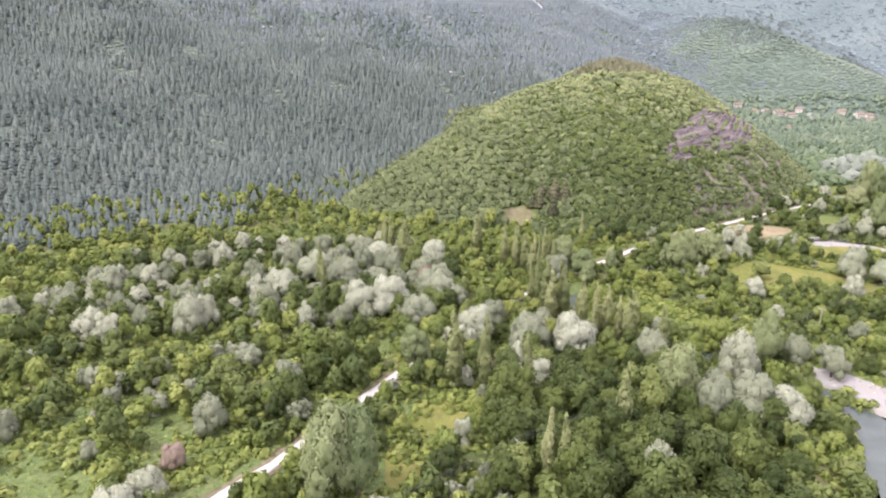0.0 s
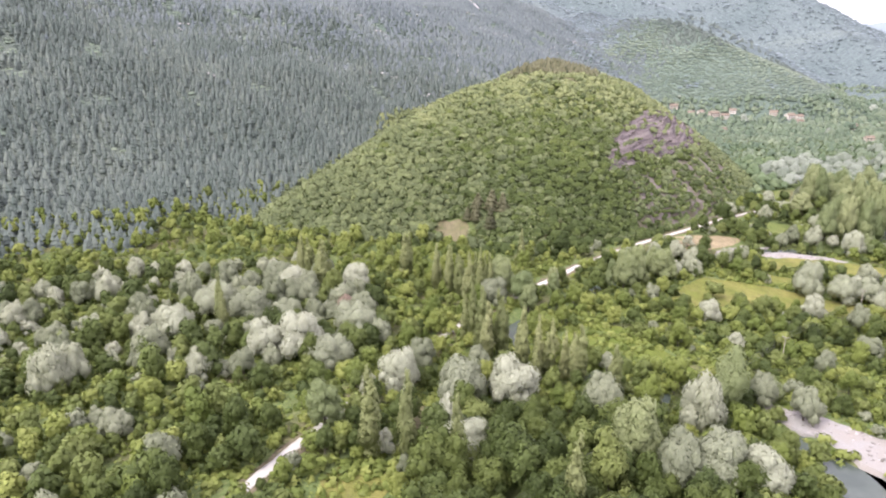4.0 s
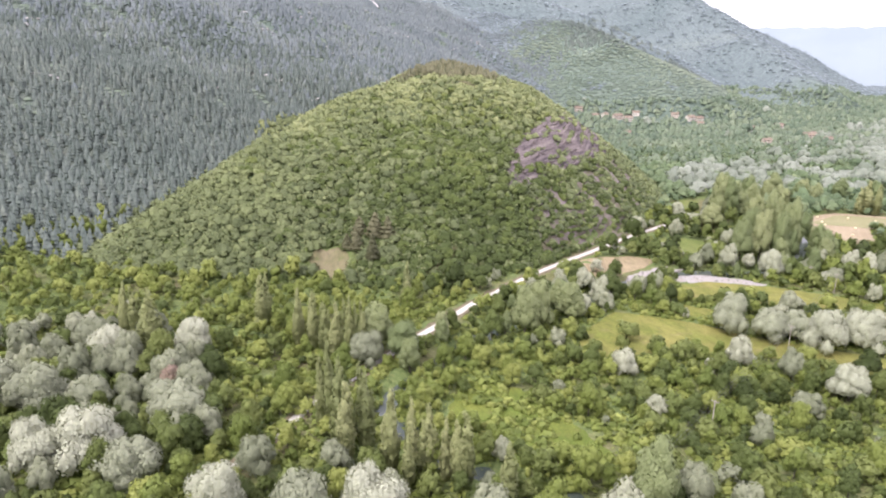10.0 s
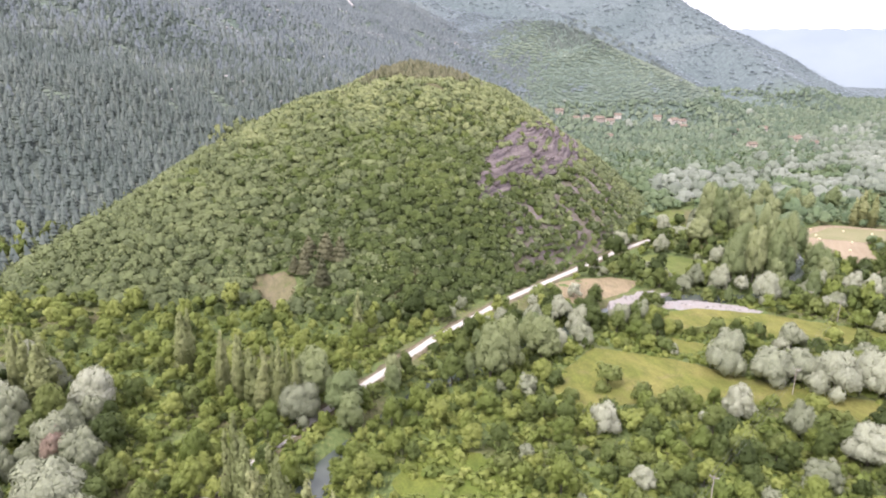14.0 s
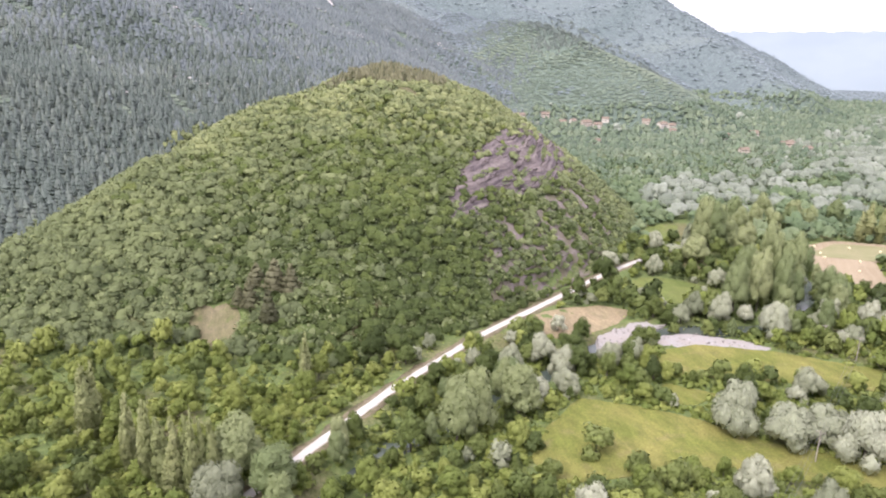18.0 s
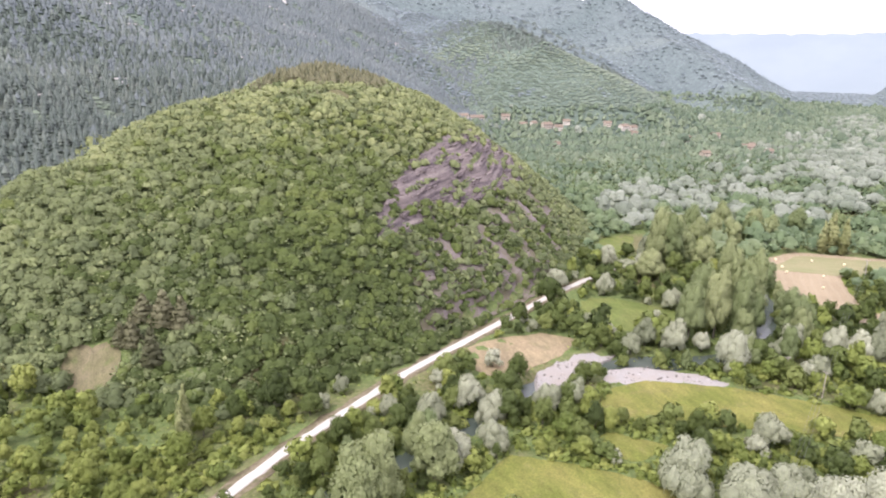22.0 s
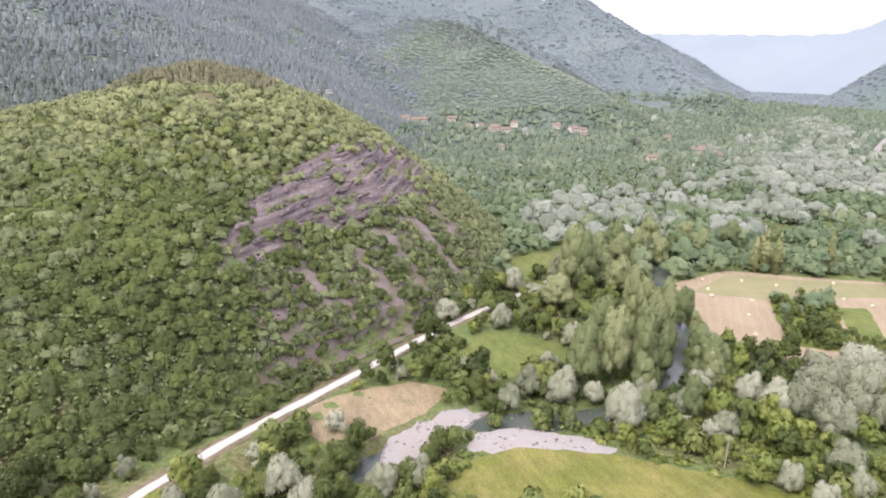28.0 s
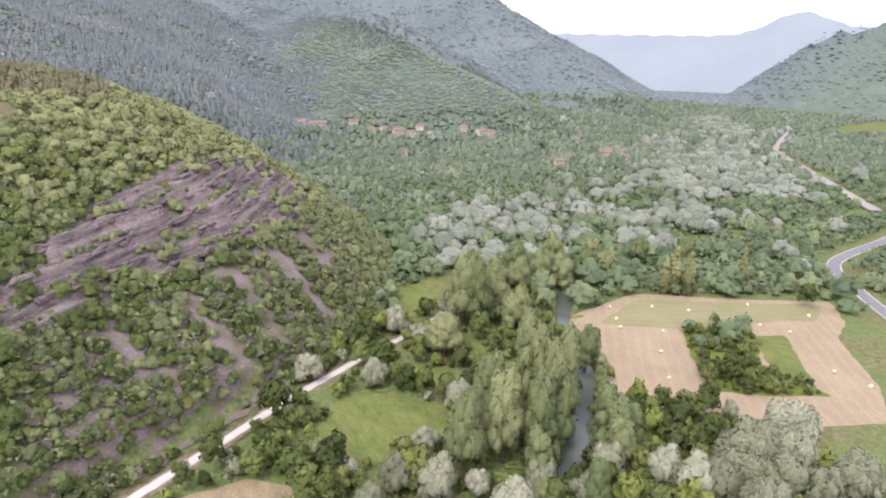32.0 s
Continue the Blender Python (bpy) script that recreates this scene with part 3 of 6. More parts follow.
HOUSES = [(380, 1010, 14, 10, 6), (396, 1020, 11, 9, 5), (408, 1025, 12, 9, 6), (468, 1080, 13, 9, 6), (481, 1046, 12, 9, 6), (498, 1048, 10, 8, 5), (512, 1034, 16, 10, 6), (524, 1022, 13, 9, 6), (543, 1036, 11, 8, 5),
          (600, 1020, 12, 9, 5), (620, 1009, 15, 10, 6), (633, 1006, 11, 9, 6), (623, 988, 11, 8, 5), (655, 924, 12, 9, 6), (672, 938, 13, 9, 6), (685, 942, 11, 8, 5), (726, 949, 12, 9, 6), (740, 964, 13, 9, 6),
          (684, 837, 15, 10, 6), (696, 845, 12, 9, 7), (680, 798, 11, 8, 6), (590, 795, 11, 8, 6), (467, 913, 10, 8, 4)]
FIELDS["clearing"], FIELDS["clearing_b"], FIELDS["clearing_c"] = CLEARING, CLEARING_B, CLEARING_C
for k, poly in (("bar_a", BAR_A), ("bar_b", BAR_B), ("bar_c", BAR_C), ("bare", BARE), ("bare_top", BARE_TOP), ("bare_low", BARE_LOW)):
    FIELDS[k] = poly
sheet("meadow", FIELDS["A"], 0.1, meadow_mat, "unmown yellow-green meadow between hedges", 11)
sheet("meadow", FIELDS["B"], 0.1, meadow_mat, "unmown yellow-green meadow beside the river", 12)
sheet("meadow", FIELDS["B2"], 0.1, meadow_mat, "small grassy corner between bushes", 13)
sheet("meadow", FIELDS["C"], 0.1, green_mat, "grazed green meadow below the track", 14)
sheet("meadow", FIELDS["C2"], 0.1, green_mat, "narrow green meadow behind a hedge", 15)
sheet("meadow", FIELDS["D"], 0.1, green_mat, "bright green meadow at the hill's foot", 16)
sheet("meadow", FIELDS["E"], 0.1, green_mat, "slim green strip between hedges", 17)
sheet("bare_field", FIELDS["brown"], 0.1, tan_mat, "dry tan field beside the gravel track", 18)
sheet("hay_field", FIELDS["hay"], 0.1, stubble_mat, "mown tan hay field with straw swaths", 19)
sheet("hay_field", FIELDS["hay_green"], 0.18, hay_green_mat, "greener mown band of the hay field", 20)
sheet("rough_grass", FIELDS["island"], 0.14, rough_mat, "rough uncut grass round the bushes in the hay field", 22)
sheet("hay_field", FIELDS["hay_green2"], 0.18, green_mat, "green uncut strip in the hay field", 21)

ribbon("river", RIVER[:26], 17.0, 0.0, water_mat, "shallow grey-green river between gravel bars", gap=4.0, drop=0.0, level=VALLEY - 1.15)
ribbon("main_road", MAIN_ROAD, 7.0, 0.3, asphalt_mat, "grey asphalt road with white edge lines", drop=0.5)

# ---- trees ----
OCTA = np.array([(0, 0, 1), (1, 0, 0), (0, 1, 0), (-1, 0, 0), (0, -1, 0), (0, 0, -1.0)])
OCTA_F = np.array([(0, 1, 2), (0, 2, 3), (0, 3, 4), (0, 4, 1), (5, 2, 1), (5, 3, 2), (5, 4, 3), (5, 1, 4)])


def crown(seed, lobes, count, size, low=-0.45, droop=0.0, core=0.9, lift=0.0, flat=0.0, tall=1.0):
    """A crown: uneven lobes, each a dark core under many small leaf clumps."""
    rng = np.random.default_rng(seed)
    lobes = np.array(lobes, float)
    vs, fs, ns, n = [], [], [], 0
    for c in lobes:
        ns.append(OCTA * (1 - flat) + np.array((0, 0, flat)) * 0.98)
        vs.append(c[:3] + OCTA * c[3:] * core * rng.uniform(0.88, 1.1, (6, 1)))
        fs.append(OCTA_F + n)
        n += 6
    area = lobes[:, 3] * lobes[:, 5] + lobes[:, 3] * lobes[:, 4]
    got = []
    while sum(len(g[0]) for g in got) < count:
        k = rng.choice(len(lobes), count, p=area / area.sum())
        d = rng.normal(size=(count, 3))
        d /= np.linalg.norm(d, axis=1)[:, None]
        r = 1.0 + 0.3 * (rng.beta(2.2, 3.0, (count, 1)) - 0.52) + 0.12 * (rng.uniform(0, 1, (count, 1)) ** 6)
        p = lobes[k, :3] + d * lobes[k, 3:] * r
        ok = d[:, 2] > low + rng.normal(0, 0.12, count)
        for c in lobes:
            ok &= ~((((p - c[:3]) / c[3:]) ** 2).sum(1) < 0.68)
        got.append((p[ok], d[ok]))
    p, d = np.vstack([g[0] for g in got])[:count], np.vstack([g[1] for g in got])[:count]
    nrm = d * np.array((1, 1, 1 / tall)) + rng.normal(0, 0.27, d.shape) + np.array((0, 0, 0.15 + lift))
    nrm /= np.linalg.norm(nrm, axis=1)[:, None]
    t = np.cross(nrm, rng.normal(size=nrm.shape))
    t /= np.linalg.norm(t, axis=1)[:, None]
    b = np.cross(nrm, t)
    s = size * rng.uniform(0.65, 1.35, (count, 1))
    tri = np.stack([p + t * s * 0.62 + nrm * s * 0.12, p - t * s * 0.31 + b * s * 0.54, p - t * s * 0.31 - b * s * 0.54], 1)
    tri[:, :, 2] = p[:, 2:3] + (tri[:, :, 2] - p[:, 2:3]) * tall
    tri[:, :, 2] -= droop * s * (tri[:, :, 2] < p[:, 2:3])
    vs.append(tri.reshape(-1, 3))
    fs.append(np.arange(3 * count).reshape(-1, 3) + n)
    middle = np.array([lobes[:, 0].mean(), lobes[:, 1].mean(), lobes[:, 2].mean() - 0.3 * lobes[:, 5].mean()])
    out = p - middle
    out /= np.linalg.norm(out, axis=1)[:, None]
    soft = d * 1.0 + out * 0.3 + rng.normal(0, 0.17, d.shape) + np.array((0, 0, 0.05))
    soft = soft / np.linalg.norm(soft, axis=1)[:, None] * (1 - flat) + np.array((0, 0, flat))
    soft /= np.linalg.norm(soft, axis=1)[:, None]
    ns.append(np.repeat(soft, 3, axis=0))
    return np.vstack(vs), np.vstack(fs), np.vstack(ns)


def dome(seed, lobes, sides, rings, rough, leaves, size, flat=0.4):
    """A far crown: round uneven lobes under a thin coat of leaf clumps. lobes: x, y, z, radius, half height."""
    rng = np.random.default_rng(seed)
    vs, fs, ns, n = [], [], [], 0
    polar, turns = np.radians(np.linspace(104, 32, rings)), np.arange(sides) * 6.2832 / sides
    for x, y, z, r, h in lobes:
        d = [(math.sin(p) * math.cos(a + 0.4 * j), math.sin(p) * math.sin(a + 0.4 * j), math.cos(p)) for j, p in enumerate(polar) for a in turns + rng.uniform(-0.2, 0.2, sides)]
        d = np.array(d + [(0, 0, 1.0)])
        vs.append(np.array((x, y, z)) + d * np.array((r, r, h)) * rng.uniform(1 - rough, 1 + rough, (len(d), 1)))
        for j in range(rings):
            for i in range(sides):
                k = (i + 1) % sides
                a, b = n + j * sides + i, n + j * sides + k
                if j < rings - 1:
                    fs += [(a, b, b + sides), (a, b + sides, a + sides)]
                else:
                    fs.append((a, b, n + rings * sides))
        ns.append(d * (1 - flat) + np.array((0, 0, flat)))
        n += len(d)
    if leaves:
        lobes = np.array(lobes, float)
        k = rng.choice(len(lobes), leaves, p=lobes[:, 3] ** 2 / (lobes[:, 3] ** 2).sum())
        d = rng.normal(size=(leaves, 3)) + np.array((0, 0, 0.45))
        d /= np.linalg.norm(d, axis=1)[:, None]
        d[:, 2] = np.abs(d[:, 2])
        p = lobes[k, :3] + d * lobes[k][:, [3, 3, 4]] * rng.uniform(0.9, 1.24, (leaves, 1))
        t = np.cross(d + rng.normal(0, 0.4, d.shape), rng.normal(size=d.shape))
        t /= np.linalg.norm(t, axis=1)[:, None]
        b = np.cross(d, t)
        q = size * rng.uniform(0.6, 1.3, (leaves, 1))
        vs.append(np.stack([p + t * q * 0.62, p - t * q * 0.31 + b * q * 0.54, p - t * q * 0.31 - b * q * 0.54], 1).reshape(-1, 3))
        fs += [(n + 3 * i, n + 3 * i + 1, n + 3 * i + 2) for i in range(leaves)]
        ns.append(np.repeat(d * (1 - flat) + np.array((0, 0, flat)) + rng.normal(0, 0.15, d.shape), 3, axis=0))
    nn = np.vstack(ns)
    return np.vstack(vs), np.array(fs), nn / np.linalg.norm(nn, axis=1)[:, None]


def round_lobes(seed, r, h, k, low=0.0):
    """One round crown with k smaller lobes set into it."""
    rng = np.random.default_rng(seed + 130)
    out = [(0, 0, low + 0.45 * h, r * 0.8, h * 0.5)]
    for i in range(k):
        a, s = 2.4 * i + rng.uniform(-0.5, 0.5), r * rng.uniform(0.4, 0.58)
        z = low + h * rng.uniform(0.34, 0.68)
        out.append((r * rng.uniform(0.42, 0.7) * math.cos(a), r * rng.uniform(0.42, 0.7) * math.sin(a), z, s, s * rng.uniform(0.7, 0.95)))
    return out


def conifer(seed, r, h, tiers, sides, flat=0.45):
    """A slim pine: tiers of ragged skirts on one axis."""
    rng = np.random.default_rng(seed)
    vs, fs, ns, n = [], [], [], 0
    for j in range(tiers):
        q = j / tiers
        reach, z0, z1 = r * (1 - 0.72 * q), h * (0.06 + 0.8 * q), h * min(1.0, 0.06 + 0.8 * q + 1.25 / tiers)
        a = np.arange(sides) * 6.2832 / sides + rng.uniform(0, 6)
        k = rng.uniform(0.7, 1.15, sides)
        vs.append(np.vstack([np.column_stack([reach * k * np.cos(a), reach * k * np.sin(a), z0 + rng.uniform(-0.4, 0.4, sides)]), [(rng.normal(0, 0.12), rng.normal(0, 0.12), z1)]]))
        fs += [(n + i, n + (i + 1) % sides, n + sides) for i in range(sides)]
        ns.append(np.vstack([np.column_stack([np.cos(a) * (1 - flat), np.sin(a) * (1 - flat), np.full(sides, 0.3 + flat)]), [(0, 0, 1.0)]]))
        n += sides + 1
    nn = np.vstack(ns)
    return np.vstack(vs), np.array(fs), nn / np.linalg.norm(nn, axis=1)[:, None]


def broad_lobes(seed, h, w, base, k, flat=0.8):
    rng = np.random.default_rng(seed + 50)
    out = [(0, 0, h * 0.58, w * 0.35, w * 0.35, h * 0.33)]
    for i in range(k):
        a = 2.4 * i + rng.uniform(-0.4, 0.4)
        q = (i + 0.5) / k
        z = base + (h - base) * (0.28 + 0.5 * (1 - q) + rng.uniform(-0.16, 0.15))
        r = w * 0.5 * (0.32 + 0.48 * q) * rng.uniform(0.72, 1.25)
        s = w * rng.uniform(0.12, 0.255)
        out.append((r * math.cos(a), r * math.sin(a), z, s, s * rng.uniform(0.85, 1.15), s * flat * min(1.35, max(0.8, (h - base) / w * 1.25))))
    return out


def column_lobes(seed, h, w, base, k):
    rng = np.random.default_rng(seed + 90)
    out = []
    for i in range(k):
        q = (i + 0.5) / k
        r = w * 0.5 * (0.55 + 0.5 * math.sin(math.pi * min(1, q * 1.25) ** 0.8)) * (1.0 if q < 0.75 else 1.0 - 2.2 * (q - 0.75))
        r = max(r, 0.3)
        z = base + (h - base) * q
        out.append((rng.normal(0, w * 0.06), rng.normal(0, w * 0.06), z, r * rng.uniform(0.85, 1.1), r * rng.uniform(0.85, 1.1), (h - base) / k * 1.05))
    return out


def trunk_shape(seed, h, r, limbs=4, reach=2.2):
    """A tapered trunk with a few limbs."""
    rng = np.random.default_rng(seed + 7)
    vs, fs, n = [], [], 0

    def tube(a, b, ra, rb, sides):
        nonlocal n
        a, b = np.array(a, float), np.array(b, float)
        axis = (b - a) / np.linalg.norm(b - a)
        u = np.cross(axis, (0.3, 0.9, 0.1))
        u /= np.linalg.norm(u)
        w = np.cross(axis, u)
        ang = np.arange(sides) * 6.283 / sides
        ring = np.cos(ang)[:, None] * u + np.sin(ang)[:, None] * w
        vs.append(np.vstack([a + ra * ring, b + rb * ring]))
        for j in range(sides):
            k = (j + 1) % sides
            fs.append([(n + j, n + k, n + sides + k), (n + j, n + sides + k, n + sides + j)])
        n += 2 * sides

    mid = (rng.normal(0, 0.12), rng.normal(0, 0.12), h * 0.5)
    top = (rng.normal(0, 0.2), rng.normal(0, 0.2), h)
    tube((0, 0, -0.4), mid, r * 1.15, r * 0.8, 6)
    tube(mid, top, r * 0.8, r * 0.25, 6)
    for i in range(limbs):
        a = i * 2.4 + rng.uniform(-0.4, 0.4)
        z = h * rng.uniform(0.4, 0.75)
        tube((mid[0], mid[1], z), (reach * math.cos(a), reach * math.sin(a), z + reach * rng.uniform(0.5, 0.9)), r * 0.4, r * 0.12, 4)
    return np.vstack(vs), np.array(fs).reshape(-1, 3)


def kind_of_tree(name, label, leaf, shapes, trunk, category):
    """Prototypes of one kind: each a thing with a trunk and a crown."""
    made = []
    for i, (v, f, nn) in enumerate(shapes):
        top = new(name)
        tagged(top, label, category)
        tv, tf = trunk_shape(i, *trunk)
        mesh_object("trunk", tv, tf, bark, top)
        mesh_object("crown", v, f, leaf_mat[leaf], top, normals=nn)
        made.append(top)
    return made


def joined(name, shapes, places, leaf, label, category):
    """Many trees of one kind in one mesh. places: rows of x, y, z, width scale, height scale, tint."""
    if not len(places):
        return None
    rng = np.random.default_rng(len(places))
    places = np.asarray(places, float)
    pick = rng.integers(0, len(shapes), len(places))
    vs, fs, ts, ns, n = [], [], [], [], 0
    for i, (v, f, nn) in enumerate(shapes):
        p = places[pick == i]
        if not len(p):
            continue
        a = rng.uniform(0, 6.283, len(p))
        c, s = np.cos(a)[:, None] * p[:, 3:4], np.sin(a)[:, None] * p[:, 3:4]
        x = c * v[:, 0] - s * v[:, 1] + p[:, 0:1]
        y = s * v[:, 0] + c * v[:, 1] + p[:, 1:2]
        z = v[:, 2] * p[:, 4:5] + p[:, 2:3]
        vs.append(np.stack([x, y, z], -1).reshape(-1, 3))
        c, s = np.cos(a)[:, None], np.sin(a)[:, None]
        ns.append(np.stack([c * nn[:, 0] - s * nn[:, 1], s * nn[:, 0] + c * nn[:, 1], np.broadcast_to(nn[:, 2], x.shape)], -1).reshape(-1, 3))
        fs.append((f[None] + (np.arange(len(p)) * len(v))[:, None, None]).reshape(-1, 3) + n)
        ts.append(np.repeat(p[:, 5], len(v)))
        n += len(p) * len(v)
    ob = mesh_object(name, np.vstack(vs), np.vstack(fs), leaf_stuff[leaf], tint=np.concatenate(ts), normals=np.vstack(ns))
    return tagged(ob, label, category, kind="stuff")


SHAPES = {
    "broad": [crown(i, broad_lobes(i, 9, 6.8, 0.6, 18), 1000, 0.47) for i in range(6)],
    "willow": [crown(10 + i, broad_lobes(10 + i, 9.4, 8.2, 0.4, 24, 1.0), 2000, 0.36, droop=0.4, core=1.04) for i in range(5)],
    "big_willow": [crown(15 + i, broad_lobes(15 + i, 9.6, 8.4, 0.2, 30, 0.95), 3500, 0.31, droop=0.4, core=1.04) for i in range(5)],
    "poplar": [crown(20 + i, column_lobes(20 + i, 16.5, 3.0, 0.4, 10), 1000, 0.4, low=-1.2, lift=0.5, tall=1.7) for i in range(5)],
    "gallery": [crown(30 + i, broad_lobes(30 + i, 15, 7.4, 0.6, 44, 1.15), 3400, 0.36, tall=1.3, core=0.97) for i in range(5)],
    "bush": [crown(40 + i, broad_lobes(40 + i, 3.6, 3.9, -0.4, 9), 300, 0.44) for i in range(5)],
    "broad_low": [crown(i, broad_lobes(i, 9, 6.8, 0.4, 9), 270, 1.0) for i in range(5)],
    "willow_low": [crown(10 + i, broad_lobes(10 + i, 9, 8.4, 0.4, 13, 1.0), 400, 0.95, droop=0.35) for i in range(4)],
    "bush_low": [crown(40 + i, broad_lobes(40 + i, 3.6, 3.9, -0.4, 4), 110, 0.75) for i in range(4)],
    "oak": [dome(50 + i, round_lobes(50 + i, 2.9, 4.8, 2, -0.6), 6, 2, 0.2, 46, 0.85, 0.35) for i in range(8)],
    "oak_near": [dome(50 + i, round_lobes(50 + i, 2.9, 5.0, 3, -0.6), 6, 2, 0.2, 130, 0.62, 0.3) for i in range(8)],
    "pine": [conifer(60 + i, 2.15, 9.0, 4, 6) for i in range(8)],
    "pine_far": [conifer(68 + i, 2.3, 8.0, 2, 5, 0.6) for i in range(6)],
    "blob": [dome(70 + i, round_lobes(70 + i, 3.9, 7.6, 3), 6, 2, 0.14, 30, 1.1, 0.3) for i in range(8)],
    "tuft": [dome(78 + i, round_lobes(78 + i, 3.9, 7.0, 1), 6, 2, 0.16, 12, 1.5, 0.4) for i in range(8)],
    "grove": [dome(86 + i, round_lobes(86 + i, 5.6, 9.5, 9), 7, 2, 0.14, 150, 1.0, 0.25) for i in range(6)],
    "lump": [dome(94 + i, [(0, 0, 0.7, 5.0, 2.7)], 6, 2, 0.16, 4, 2.2, 0.8) for i in range(8)],
    "weed": [crown(90 + i, [(0, 0, 0.2, 0.9, 0.9, 0.8)], 16, 0.7, low=-0.1) for i in range(4)],
}
TREES = {
    "broad": kind_of_tree("broadleaf_tree", "green leafy broadleaf tree with an uneven crown", "broad", SHAPES["broad"], (5.5, 0.22), "tree"),
    "deep": kind_of_tree("dense_broadleaf_tree", "dark green broadleaf tree with a dense full crown", "deep", SHAPES["broad"], (5.5, 0.26), "tree"),
    "fresh": kind_of_tree("young_tree", "light yellow-green leafy young tree", "fresh", SHAPES["broad"], (5.5, 0.18), "tree"),
    "willow": kind_of_tree("willow_tree", "silvery grey-green willow with a rounded lumpy crown", "willow", SHAPES["willow"], (5.0, 0.28), "tree"),
    "big_willow": kind_of_tree("willow_tree", "large silvery willow with a broad billowing crown", "silver", SHAPES["big_willow"], (5.0, 0.35), "tree"),
    "dry": kind_of_tree("withered_tree", "withered brownish-pink tree among green ones", "dry", SHAPES["willow"][:1], (5.0, 0.25), "tree"),
    "poplar": kind_of_tree("poplar_tree", "slender upright columnar poplar, olive green", "column", SHAPES["poplar"], (14.0, 0.22, 3, 0.8), "tree"),
    "gallery": kind_of_tree("riverside_tree", "tall olive-green riverside poplar with a broad crown", "poplar", SHAPES["gallery"], (9.0, 0.32), "tree"),
    "fresh_bush": kind_of_tree("leafy_shrub", "light yellow-green leafy shrub", "fresh", SHAPES["bush"], (1.8, 0.1, 3, 0.8), "bush"),
    "bush": kind_of_tree("bush", "dense green leafy bush", "broad", SHAPES["bush"], (1.8, 0.1, 3, 0.8), "bush"),
    "silver_bush": kind_of_tree("willow_bush", "silvery grey willow bush", "willow", SHAPES["bush"], (1.8, 0.1, 3, 0.8), "bush"),
}
SHAPE_OF = {"fresh": "broad", "deep": "broad", "fresh_bush": "bush", "silver_bush": "bush"}
used_first = set()


def shape_of(kind, i, low=False):
    name = SHAPE_OF.get(kind, kind)
    shapes = SHAPES[name + "_low" if low and name + "_low" in SHAPES else name]
    return shapes[i % len(shapes)]


def plant(kind, x, y, wide=1.0, tall=1.0, seed=0, label=""):
    """One tree as a thing of its own, at a place on the land."""
    rng = random.Random(int(x * 131 + y * 17 + seed))
    i = rng.randrange(len(TREES[kind]))
    z = float(terrain(x, y))
    m = Matrix.Translation((x, y, z)) @ Matrix.Rotation(rng.uniform(0, 6.28), 4, "Z") @ Matrix.Diagonal((wide, wide, tall, 1))
    if (kind, i) not in used_first:
        used_first.add((kind, i))
        ob = TREES[kind][i]
        ob.matrix_basis = m
    else:
        proto = TREES[kind][i]
        keep = proto.scale.copy()
        proto.scale = (1, 1, 1)
        ob = copy_thing(proto, m)
        proto.scale = keep
    if label:
        ob["label"] = label
    return ob


def jitter(x0, x1, y0, y1, gap, seed):
    rng = np.random.default_rng(seed)
    xs, ys = np.meshgrid(np.arange(x0, x1, gap), np.arange(y0, y1, gap))
    xs = xs + (np.arange(ys.shape[0]) % 2)[:, None] * gap * 0.5
    return (xs + rng.uniform(-0.45, 0.45, xs.shape) * gap).ravel(), (ys + rng.uniform(-0.45, 0.45, ys.shape) * gap).ravel(), rng


def seen(x, y, more=25):
    """Inside the stretch of country that the flight looks over."""
    left = np.minimum(-0.68 * (y + 20), -0.05 * y - 60) - more
    right = np.where(y < 300, 1.25 * y - 60, 315 + (y - 300) * 1.76) + more
    return (x > left) & (x < right) & (y > 95)


def clear(x, y, margin=1.5, track=None):
    """Where woody plants may stand: off the track, the water, the fields."""
    if track is None:
        track = np.where(y > 280, np.where(y > 428, 2.2, np.where(x > 78, 5.2, 3.4)), np.where(y > 194, 0.3, 3.2))
    ok = line_gap(x, y, ROAD[:19])[0] > track + margin
    gap, run = line_gap(x, y, RIVER[:27])
    ok &= gap > 1.6 + 6 * (run < 118) + margin
    for k, poly in FIELDS.items():
        if k not in ("hay", "island", "hay_green", "hay_green2"):
            ok &= ~inside(x, y, poly)
    ok &= ~(inside(x, y, FIELDS["hay"]) & ~inside(x, y, FIELDS["island"]))
    return ok


